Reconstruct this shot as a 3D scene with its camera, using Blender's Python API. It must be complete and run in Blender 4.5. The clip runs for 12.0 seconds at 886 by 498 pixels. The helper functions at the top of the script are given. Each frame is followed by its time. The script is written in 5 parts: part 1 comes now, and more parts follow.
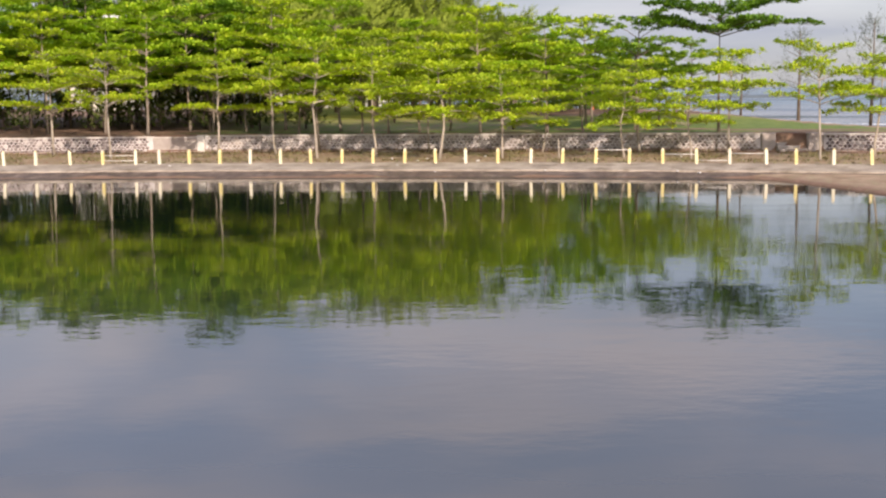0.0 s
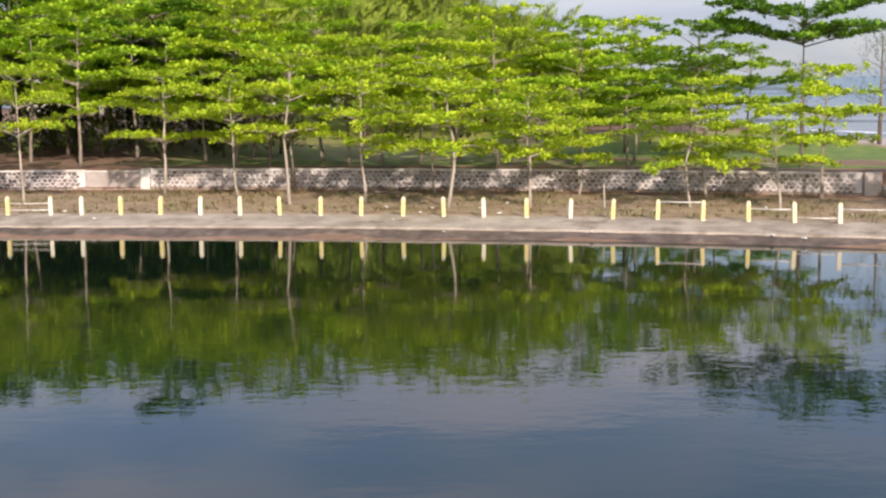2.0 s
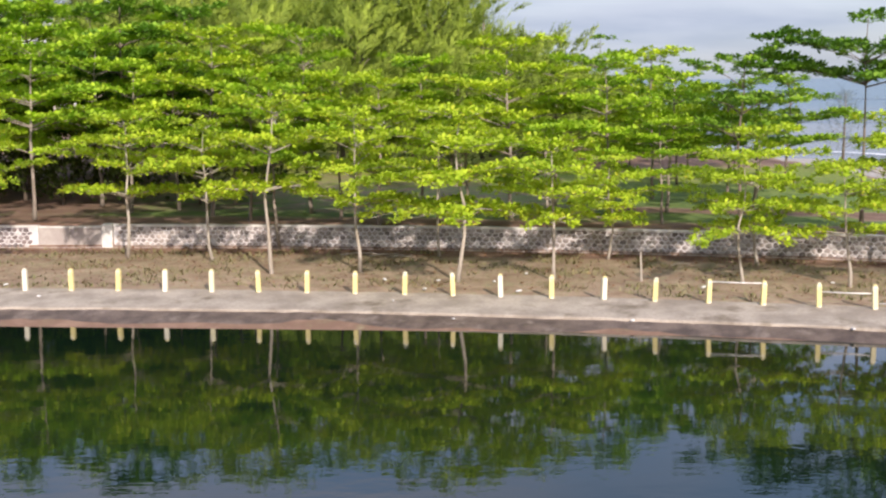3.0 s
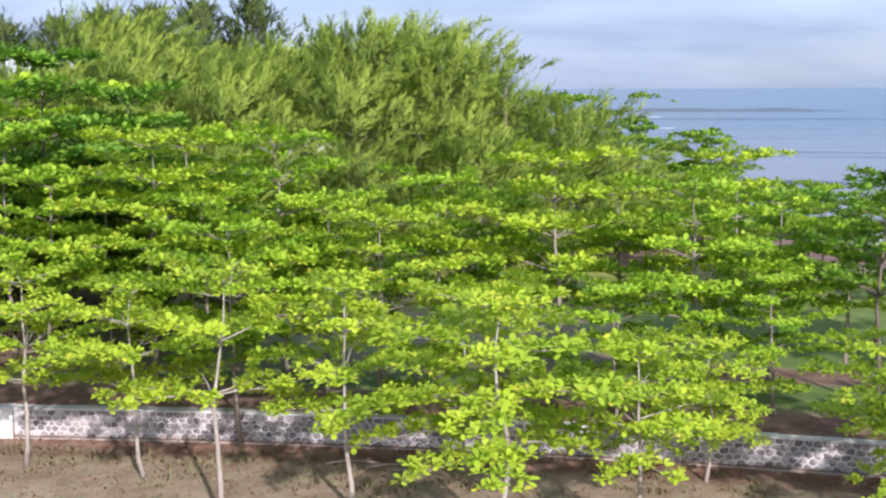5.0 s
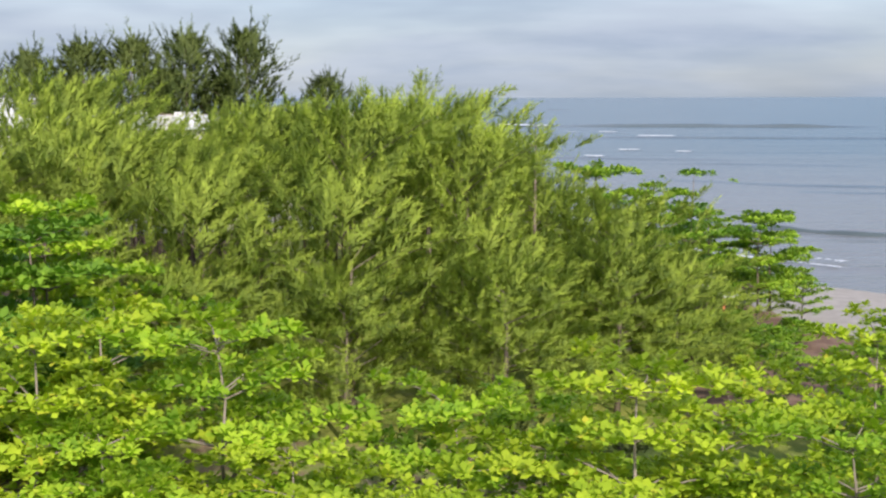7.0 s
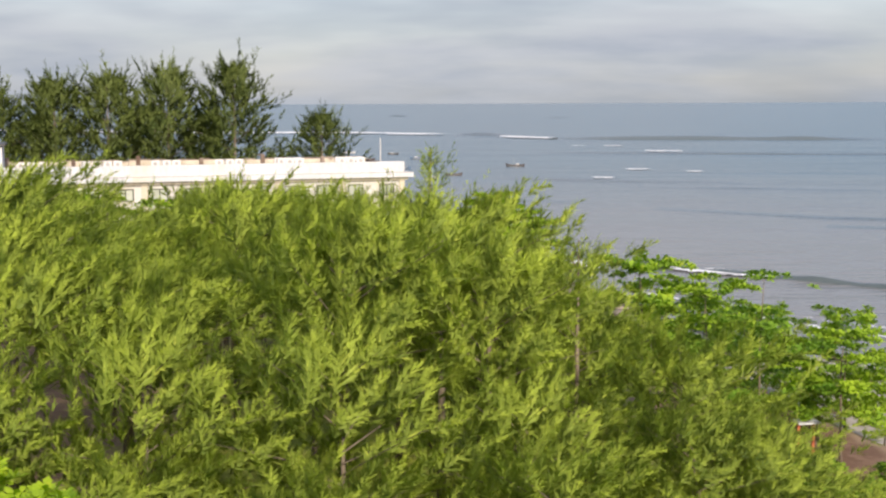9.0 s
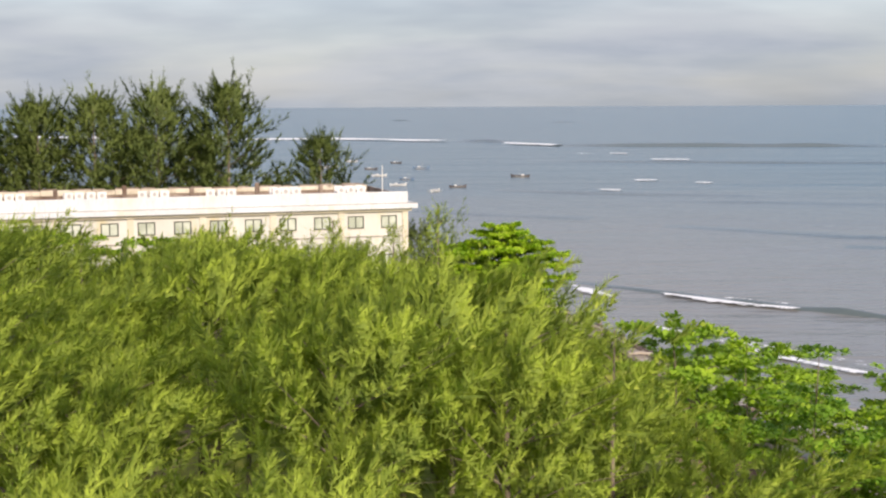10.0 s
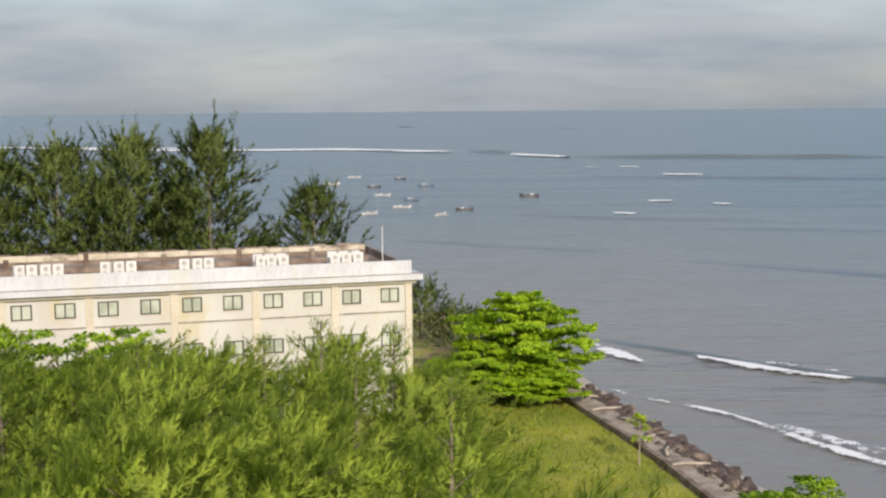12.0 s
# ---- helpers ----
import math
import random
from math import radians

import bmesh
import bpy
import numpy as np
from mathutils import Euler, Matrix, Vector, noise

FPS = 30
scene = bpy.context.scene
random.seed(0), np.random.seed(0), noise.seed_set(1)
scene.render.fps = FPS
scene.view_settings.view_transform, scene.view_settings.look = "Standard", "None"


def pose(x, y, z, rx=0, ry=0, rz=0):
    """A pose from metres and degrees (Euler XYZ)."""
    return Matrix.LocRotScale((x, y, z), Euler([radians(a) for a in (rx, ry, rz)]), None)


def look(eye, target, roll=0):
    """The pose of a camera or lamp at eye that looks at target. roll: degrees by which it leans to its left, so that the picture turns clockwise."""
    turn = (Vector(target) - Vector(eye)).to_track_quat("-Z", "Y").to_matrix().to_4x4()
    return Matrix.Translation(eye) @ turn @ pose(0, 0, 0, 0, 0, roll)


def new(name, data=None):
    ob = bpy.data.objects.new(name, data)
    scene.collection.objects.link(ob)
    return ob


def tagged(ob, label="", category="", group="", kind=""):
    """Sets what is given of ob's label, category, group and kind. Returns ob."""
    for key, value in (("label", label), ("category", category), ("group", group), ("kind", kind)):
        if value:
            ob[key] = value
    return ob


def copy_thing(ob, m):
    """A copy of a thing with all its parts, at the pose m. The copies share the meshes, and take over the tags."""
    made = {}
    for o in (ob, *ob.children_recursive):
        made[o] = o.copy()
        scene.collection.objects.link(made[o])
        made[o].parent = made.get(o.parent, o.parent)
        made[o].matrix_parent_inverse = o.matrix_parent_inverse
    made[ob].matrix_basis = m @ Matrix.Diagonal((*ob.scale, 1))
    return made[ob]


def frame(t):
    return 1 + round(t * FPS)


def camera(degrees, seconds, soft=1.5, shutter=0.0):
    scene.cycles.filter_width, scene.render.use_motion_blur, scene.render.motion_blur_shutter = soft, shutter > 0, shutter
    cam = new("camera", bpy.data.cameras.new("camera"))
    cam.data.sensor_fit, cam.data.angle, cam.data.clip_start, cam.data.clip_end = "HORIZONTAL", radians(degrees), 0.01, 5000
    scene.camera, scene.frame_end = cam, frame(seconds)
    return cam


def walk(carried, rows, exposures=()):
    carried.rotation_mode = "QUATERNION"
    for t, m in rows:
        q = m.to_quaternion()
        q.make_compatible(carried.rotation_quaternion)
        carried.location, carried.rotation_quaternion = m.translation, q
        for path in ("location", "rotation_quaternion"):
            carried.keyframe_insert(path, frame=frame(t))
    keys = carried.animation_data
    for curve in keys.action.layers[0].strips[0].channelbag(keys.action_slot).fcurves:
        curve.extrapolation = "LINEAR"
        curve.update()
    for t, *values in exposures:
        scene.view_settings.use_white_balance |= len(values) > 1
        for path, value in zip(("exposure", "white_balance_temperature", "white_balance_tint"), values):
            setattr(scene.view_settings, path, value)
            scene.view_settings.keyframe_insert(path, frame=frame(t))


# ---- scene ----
cam = camera(37.65, 12.0, soft=2.3)
ROWS = [
    (0.0, 0.00, -0.00, 4.50, -6.82, 0.64, -0.00),
    (0.5, -0.12, 4.58, 4.67, -7.07, 0.58, -0.05),
    (1.0, -0.24, 9.21, 5.06, -7.16, 0.59, -0.16),
    (1.5, -0.48, 13.92, 5.63, -7.24, 0.58, -0.22),
    (2.0, -0.69, 18.41, 6.35, -7.33, 0.52, -0.24),
    (2.5, -0.95, 23.01, 7.28, -7.31, 0.47, -0.31),
    (3.0, -1.17, 27.61, 8.28, -7.28, 0.48, -0.48),
    (3.2, -1.28, 29.41, 8.68, -7.26, 0.48, -0.52),
    (4.8, -1.82, 43.16, 12.02, -7.03, 0.28, -0.51),
    (5.0, -1.85, 44.79, 12.44, -6.98, 0.26, -0.46),
    (5.5, -1.90, 48.79, 13.48, -6.88, 0.21, -0.35),
    (6.0, -1.97, 52.81, 14.52, -6.79, 0.21, -0.31),
    (6.5, -2.05, 56.71, 15.45, -6.71, 0.18, -0.24),
    (7.0, -2.12, 60.55, 16.45, -6.66, 0.15, -0.17),
    (7.2, -2.13, 62.08, 16.84, -6.64, 0.12, -0.14),
    (8.8, -2.71, 73.44, 19.98, -6.48, 0.20, -0.17),
    (9.0, -2.76, 75.04, 20.39, -6.46, 0.22, -0.17),
    (9.5, -2.88, 79.06, 21.44, -6.40, 0.27, -0.13),
    (10.0, -3.01, 83.10, 22.49, -6.34, 0.30, -0.05),
    (10.5, -3.08, 87.19, 23.52, -6.30, 0.37, -0.00),
    (11.0, -3.11, 91.37, 24.60, -6.24, 0.43, 0.07),
    (11.5, -3.18, 95.29, 25.54, -6.21, 0.47, 0.11),
    (12.0, -3.29, 99.19, 26.59, -6.20, 0.49, 0.15),
]
EXPOSURES = [(0.0, 0.08, 6950, 22), (1.0, 0.14, 6800, 20), (2.5, 0.20, 6500, 19), (4.8, 0.24, 5600, 22), (5.5, 0.16, 5500, 18), (6.2, 0.05, 5550, 13), (6.8, 0.03, 5950, 14), (7.2, 0.04, 6350, 17), (9.0, -0.02, 6820, 17), (10.4, -0.06, 6800, 17), (12.0, -0.31, 6720, 13)]
walk(cam, [(t, pose(x, y, z, 90 + pitch, roll, yaw)) for t, x, y, z, pitch, roll, yaw in ROWS], EXPOSURES)


# ---- world, sun ----
SUN_FROM = Vector((0.30, -0.95, 0.0)).normalized()
SUN_ELEV = radians(25)
sun = new("sun", bpy.data.lights.new("sun", "SUN"))
sun.data.energy, sun.data.angle, sun.data.color = 4.8, radians(1.4), (1.0, 0.92, 0.79)
to_sun = Vector((SUN_FROM.x * math.cos(SUN_ELEV), SUN_FROM.y * math.cos(SUN_ELEV), math.sin(SUN_ELEV)))
sun.matrix_world = look(to_sun * 100, (0, 0, 0))


class Nodes:
    """Short forms for building a node tree."""

    def __init__(self, tree):
        self.tree = tree
        tree.nodes.clear()

    def add(self, kind, **inputs):
        node = self.tree.nodes.new(kind)
        for key, value in inputs.items():
            self.put(node, key, value)
        return node

    def put(self, node, key, value):
        slot = node.inputs[int(key[1:])] if key[0] == "i" and key[1:].isdigit() else node.inputs[key.replace("_", " ")]
        if isinstance(value, bpy.types.NodeSocket):
            self.tree.links.new(value, slot)
        else:
            slot.default_value = value

    def math(self, op, a, b=0.0, c=0.0, clamp=False):
        node = self.add("ShaderNodeMath", i0=a, i1=b, i2=c)
        node.operation, node.use_clamp = op, clamp
        return node.outputs[0]

    def mix(self, fac, a, b, blend="MIX"):
        node = self.tree.nodes.new("ShaderNodeMix")
        node.data_type, node.blend_type = "RGBA", blend
        for slot, value in ((0, fac), (6, a), (7, b)):
            if isinstance(value, bpy.types.NodeSocket):
                self.tree.links.new(value, node.inputs[slot])
            else:
                node.inputs[slot].default_value = value if slot == 0 else (*value[:3], 1)
        return node.outputs[2]

    def ramp(self, fac, lo, hi, out_lo=0.0, out_hi=1.0):
        node = self.add("ShaderNodeMapRange", i0=fac, i1=lo, i2=hi, i3=out_lo, i4=out_hi)
        node.interpolation_type = "SMOOTHSTEP"
        return node.outputs[0]

    def noise(self, vector, scale, detail=3.0, rough=0.55, distortion=0.0):
        node = self.add("ShaderNodeTexNoise", Scale=scale, Detail=detail, Roughness=rough, Distortion=distortion)
        if vector is not None:
            self.put(node, "Vector", vector)
        return node.outputs["Fac"]

    def coords(self, kind="Object", scale=(1, 1, 1)):
        out = self.add("ShaderNodeTexCoord").outputs[kind]
        if tuple(scale) == (1, 1, 1):
            return out
        return self.add("ShaderNodeMapping", Vector=out, Scale=scale).outputs[0]


world = bpy.data.worlds.new("world")
scene.world = world
world.use_nodes = True
n = Nodes(world.node_tree)
sky = n.add("ShaderNodeTexSky")
sky.sky_type, sky.sun_disc = "NISHITA", False
sky.sun_elevation, sky.sun_rotation = SUN_ELEV, math.atan2(SUN_FROM.x, SUN_FROM.y)
sky.air_density, sky.dust_density, sky.ozone_density = 1.0, 1.5, 1.0
way = n.add("ShaderNodeSeparateXYZ", i0=n.coords("Generated")).outputs
height = n.math("ADD", n.math("ABSOLUTE", way[2]), 0.20)
plane = n.add("ShaderNodeCombineXYZ", i0=n.math("DIVIDE", way[0], height), i1=n.math("DIVIDE", way[1], height)).outputs[0]
bands = n.add("ShaderNodeMapping", Vector=plane, Scale=(0.75, 1.0, 1.0)).outputs[0]
big = n.noise(bands, 0.7, 4.0, 0.5, 0.2)
cover = n.math("SUBTRACT", n.ramp(big, 0.36, 0.62, 0.60, 1.0), n.ramp(way[2], 0.12, 0.60, 0.0, 0.30))
shade = n.ramp(n.noise(bands, 1.5, 5.0, 0.55), 0.32, 0.68)
cloud = n.mix(shade, (0.37, 0.45, 0.54), (0.52, 0.59, 0.66))
cloud = n.mix(1.0, cloud, n.add("ShaderNodeCombineXYZ", **{"i%d" % k: n.ramp(way[2], 0.10, 0.40, 1.0, top) for k, top in enumerate((1.52, 1.58, 1.70))}).outputs[0], "MULTIPLY")
patch = n.ramp(n.noise(bands, 1.15, 4.0, 0.5, 0.3), 0.40, 0.60)
high_cloud = n.mix(patch, (0.30, 0.50, 0.80), (0.98, 0.93, 0.95))
cloud = n.mix(n.ramp(way[2], 0.10, 0.22, 0.0, 0.85), cloud, high_cloud)
dim = n.mix(1.0, sky.outputs[0], (0.20, 0.20, 0.215), "MULTIPLY")
n.add("ShaderNodeOutputWorld", Surface=n.add("ShaderNodeBackground", Color=n.mix(cover, dim, cloud), Strength=1.0).outputs[0])


# ---- materials ----
def material(name):
    mat = bpy.data.materials.new(name)
    mat.use_nodes = True
    return mat, Nodes(mat.node_tree)


def finish(n, base, rough=0.8, bump=None, strength=0.3, distance=0.02, metallic=0.0, extra=None, **more):
    shader = n.add("ShaderNodeBsdfPrincipled", Base_Color=base, Roughness=rough, Metallic=metallic, **more)
    if bump is not None:
        n.put(shader, "Normal", n.add("ShaderNodeBump", Height=bump, Strength=strength, Distance=distance).outputs[0])
    out = shader.outputs[0]
    if extra is not None:
        out = extra(n, out)
    n.add("ShaderNodeOutputMaterial", Surface=out)


def rgb(color):
    return (*color, 1.0)


def mottled(name, dark, light, scale=2.0, fine=25.0, rough=0.85, stain=None, stain_scale=0.6, bump=0.4, distance=0.02, stretch=(1, 1, 1), grit=0.35):
    """A plain matt surface with variation at two sizes, a fine relief and stains."""
    mat, n = material(name)
    at = n.coords("Object", stretch)
    coarse, grain = n.noise(at, scale, 4.0), n.noise(at, fine, 3.0)
    base = n.mix(n.ramp(coarse, 0.3, 0.7), dark, light)
    base = n.mix(n.math("MULTIPLY", n.ramp(grain, 0.4, 0.75), grit), base, [c * 0.6 for c in dark])
    if stain:
        base = n.mix(n.ramp(n.noise(at, stain_scale, 5.0, 0.65), 0.52, 0.72), base, stain)
    finish(n, base, rough, n.math("ADD", coarse, grain), bump, distance)
    return mat


def foliage(name, dark, light, tip, glow, through_share=0.4, own_share=0.35, patch_size=0.55, fresh_shade=0.0):
    """Leaves: a colour of their own for each, a waxy face, and light that comes through them. The last argument: how
    far new growth at a shoot's end is lighter and the shade painted at its foot darker.
    """
    mat, n = material(name)
    geo = n.add("ShaderNodeNewGeometry")
    patch = n.noise(n.coords("Object"), patch_size, 2.0)
    own = geo.outputs["Random Per Island"]
    pick = n.math("ADD", n.math("MULTIPLY", own, own_share), n.math("MULTIPLY", n.ramp(patch, 0.3, 0.7), 1 - own_share))
    if fresh_shade:
        growth_shade = n.add("ShaderNodeAttribute")
        growth_shade.attribute_name = "growth_shade"
        pick = n.math("ADD", n.math("MULTIPLY", pick, 1 - fresh_shade), n.math("MULTIPLY", growth_shade.outputs["Fac"], fresh_shade))
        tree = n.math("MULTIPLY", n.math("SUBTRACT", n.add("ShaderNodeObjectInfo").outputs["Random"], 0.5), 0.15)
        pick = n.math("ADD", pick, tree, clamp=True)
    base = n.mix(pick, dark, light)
    base = n.mix(n.ramp(n.math("FRACT", n.math("MULTIPLY", own, 7.3)), 0.92, 1.0), base, tip)
    face = n.add("ShaderNodeBsdfPrincipled", Base_Color=base, Roughness=0.55)
    n.put(face, "Specular IOR Level", 0.16)
    lit = n.add("ShaderNodeBsdfTranslucent", Color=n.mix(1.0, base, glow, "MULTIPLY"))
    both = n.add("ShaderNodeMixShader", i0=through_share, i1=face.outputs[0], i2=lit.outputs[0])
    n.add("ShaderNodeOutputMaterial", Surface=both.outputs[0])
    return mat


M = {}
M["leaf_young"] = foliage("almond_leaf_young", (0.29, 0.43, 0.026), (0.57, 0.68, 0.042), (0.60, 0.57, 0.05), (1.28, 1.3, 0.7), 0.27, 0.22)
M["leaf_mid"] = foliage("almond_leaf", (0.21, 0.38, 0.027), (0.51, 0.665, 0.041), (0.52, 0.60, 0.05), (1.25, 1.3, 0.7), 0.27, 0.22)
M["leaf_dark"] = foliage("almond_leaf_old", (0.11, 0.24, 0.028), (0.29, 0.46, 0.042), (0.36, 0.48, 0.05), (1.2, 1.3, 0.8), 0.25)
M["leaf_deep"] = foliage("almond_leaf_deep", (0.07, 0.18, 0.025), (0.23, 0.39, 0.035), (0.30, 0.44, 0.04), (1.2, 1.3, 0.7), 0.22)
M["leaf_coast"] = foliage("almond_leaf_coast", (0.145, 0.28, 0.030), (0.40, 0.555, 0.042), (0.40, 0.50, 0.05), (1.2, 1.3, 0.7), 0.25, 0.22)
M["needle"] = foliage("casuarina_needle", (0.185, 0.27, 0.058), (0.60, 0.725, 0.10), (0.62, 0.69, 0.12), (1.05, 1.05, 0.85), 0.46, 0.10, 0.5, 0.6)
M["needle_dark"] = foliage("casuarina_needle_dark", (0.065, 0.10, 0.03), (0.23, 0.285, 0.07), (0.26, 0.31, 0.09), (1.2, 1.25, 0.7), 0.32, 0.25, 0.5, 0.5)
M["needle_grey"] = foliage("casuarina_needle_grey", (0.15, 0.19, 0.15), (0.26, 0.30, 0.24), (0.28, 0.32, 0.25), (1.1, 1.1, 0.9), 0.3, 0.3, 0.7)
M["dry_leaf"] = foliage("dry_leaf", (0.12, 0.055, 0.03), (0.34, 0.17, 0.08), (0.48, 0.34, 0.14), (1.1, 1.0, 0.8), 0.15, 0.8)
M["grass"] = foliage("grass_blade", (0.25, 0.33, 0.025), (0.50, 0.49, 0.05), (0.50, 0.42, 0.10), (1.3, 1.35, 0.7), 0.35, 0.25, 0.25)
M["dry_grass"] = foliage("dry_grass_blade", (0.20, 0.19, 0.09), (0.46, 0.40, 0.22), (0.30, 0.34, 0.10), (1.2, 1.2, 0.8), 0.25, 0.5)
M["bark_pale"] = mottled("bark_pale", (0.30, 0.25, 0.19), (0.52, 0.46, 0.38), 3.0, 30.0, 0.9, (0.2, 0.17, 0.13), 1.5, stretch=(1, 1, 0.3))
M["bark_mid"] = mottled("bark_mid", (0.20, 0.16, 0.12), (0.38, 0.32, 0.26), 3.0, 30.0, 0.9, (0.2, 0.17, 0.13), 1.5, stretch=(1, 1, 0.3))
M["bark"] = mottled("bark", (0.12, 0.09, 0.065), (0.24, 0.19, 0.14), 3.0, 30.0, 0.9, stretch=(1, 1, 0.3))

M["rail"] = mottled("rail_paint", (0.55, 0.52, 0.46), (0.75, 0.72, 0.66), 4.0, 40.0, 0.5, (0.35, 0.25, 0.16), 3.0)
M["wet_bank"] = mottled("wet_bank", (0.075, 0.052, 0.04), (0.17, 0.125, 0.095), 1.5, 14.0, 0.6, (0.24, 0.19, 0.15), 1.1, 0.6, 0.03)
M["concrete"] = mottled("bank_concrete", (0.29, 0.24, 0.185), (0.47, 0.40, 0.315), 0.8, 9.0, 0.9, (0.19, 0.15, 0.10), 0.7, 0.5, 0.03)
M["mortar"] = mottled("wall_mortar", (0.58, 0.54, 0.52), (0.76, 0.72, 0.70), 1.5, 20.0, 0.9, (0.22, 0.19, 0.18), 0.8)
M["coping"] = mottled("wall_coping", (0.60, 0.57, 0.52), (0.78, 0.75, 0.69), 1.5, 20.0, 0.85, (0.33, 0.28, 0.22), 0.7)
M["plaster"] = mottled("grey_plaster", (0.36, 0.31, 0.28), (0.50, 0.45, 0.40), 0.9, 16.0, 0.9, (0.25, 0.2, 0.17), 0.9)
M["white_wall"] = mottled("cream_wall_paint", (0.56, 0.54, 0.48), (0.63, 0.62, 0.57), 0.35, 6.0, 0.8, (0.58, 0.51, 0.33), 0.32, 0.05, 0.01, (1, 1, 0.45), 0.08)
M["pilaster"] = mottled("beige_paint", (0.60, 0.54, 0.42), (0.68, 0.62, 0.50), 0.6, 8.0, 0.8, (0.55, 0.46, 0.3), 0.5, 0.15, 0.01)
M["white_trim"] = mottled("white_trim_paint", (0.57, 0.58, 0.59), (0.66, 0.67, 0.69), 0.4, 8.0, 0.75, (0.57, 0.55, 0.45), 0.30, 0.15, 0.01, (1, 1, 0.25))
M["ledge"] = mottled("dark_ledge", (0.26, 0.23, 0.19), (0.44, 0.40, 0.33), 1.5, 14.0, 0.9, (0.16, 0.14, 0.12), 0.8)
M["walk"] = mottled("sandy_concrete", (0.27, 0.22, 0.17), (0.46, 0.39, 0.31), 0.9, 9.0, 0.95, (0.13, 0.10, 0.075), 0.8, 0.6, 0.03)
M["cap"] = mottled("pale_cap", (0.50, 0.44, 0.33), (0.66, 0.60, 0.48), 0.8, 10.0, 0.9, (0.20, 0.15, 0.11), 0.5)
M["frame_paint"] = mottled("window_frame_paint", (0.035, 0.04, 0.03), (0.07, 0.075, 0.055), 4.0, 40.0, 0.5)
M["roof_floor"] = mottled("roof_slab_concrete", (0.20, 0.15, 0.12), (0.42, 0.36, 0.30), 0.25, 4.0, 0.95, (0.075, 0.04, 0.03), 0.16, 0.5, 0.03)
M["rust_wall"] = mottled("weathered_parapet", (0.13, 0.085, 0.06), (0.36, 0.29, 0.23), 0.5, 6.0, 0.95, (0.08, 0.05, 0.04), 0.4)
M["unit_white"] = mottled("appliance_white", (0.66, 0.64, 0.60), (0.78, 0.76, 0.72), 2.0, 20.0, 0.5)
M["grille"] = mottled("grey_grille", (0.34, 0.33, 0.31), (0.52, 0.50, 0.47), 5.0, 60.0, 0.6)
M["unit_dark"] = mottled("fan_grille", (0.05, 0.05, 0.05), (0.10, 0.10, 0.10), 5.0, 60.0, 0.6)
M["rock"] = mottled("sea_rock", (0.04, 0.03, 0.027), (0.17, 0.125, 0.105), 1.2, 9.0, 0.9, (0.30, 0.245, 0.18), 0.6, 0.8, 0.06)
M["drift"] = mottled("driftwood", (0.34, 0.28, 0.22), (0.50, 0.44, 0.36), 2.0, 20.0, 0.9)
M["hull_dark"] = mottled("hull_dark", (0.05, 0.045, 0.05), (0.14, 0.11, 0.10), 2.0, 20.0, 0.5)
M["hull_white"] = mottled("hull_white", (0.55, 0.54, 0.52), (0.72, 0.71, 0.69), 2.0, 20.0, 0.5)
M["hull_blue"] = mottled("hull_blue", (0.10, 0.16, 0.26), (0.18, 0.26, 0.36), 2.0, 20.0, 0.5)
M["spar"] = mottled("bamboo_spar", (0.35, 0.32, 0.27), (0.55, 0.52, 0.46), 3.0, 30.0, 0.7)
M["red_paint"] = mottled("red_orange_paint", (0.50, 0.12, 0.04), (0.62, 0.2, 0.08), 3.0, 30.0, 0.6)


def post_material():
    """Yellow paint, faded to cream on some of the posts and worn in patches."""
    mat, n = material("post_paint")
    own = n.add("ShaderNodeObjectInfo").outputs["Random"]
    at = n.coords("Object")
    base = n.mix(n.ramp(own, 0.45, 0.75), (0.70, 0.59, 0.25), (0.74, 0.69, 0.52))
    base = n.mix(n.ramp(n.noise(at, 3.0, 4.0), 0.5, 0.68), base, (0.76, 0.73, 0.62))
    base = n.mix(n.math("MULTIPLY", n.ramp(n.noise(at, 9.0, 4.0), 0.58, 0.72), 0.6), base, (0.30, 0.25, 0.18))
    finish(n, base, 0.7, n.noise(at, 30.0, 3.0), 0.3, 0.01)
    return mat


M["post"] = post_material()


def stone_material(name, low, high):
    mat, n = material(name)
    own = n.add("ShaderNodeObjectInfo").outputs["Random"]
    island = n.add("ShaderNodeNewGeometry").outputs["Random Per Island"]
    pick = n.math("FRACT", n.math("ADD", own, island))
    at = n.coords("Object")
    base = n.mix(pick, low, high)
    base = n.mix(n.ramp(n.math("FRACT", n.math("MULTIPLY", pick, 5.7)), 0.75, 1.0), base, (0.56, 0.52, 0.49))
    base = n.mix(n.math("MULTIPLY", n.ramp(n.noise(at, 6.0, 4.0), 0.45, 0.75), 0.5), base, (0.52, 0.48, 0.46))
    finish(n, base, 0.85, n.noise(at, 14.0, 4.0), 0.5, 0.02)
    return mat


M["stone"] = stone_material("wall_stone", (0.16, 0.13, 0.115), (0.43, 0.37, 0.325))
M["stone_dark"] = stone_material("dark_wall_stone", (0.075, 0.055, 0.055), (0.24, 0.185, 0.17))


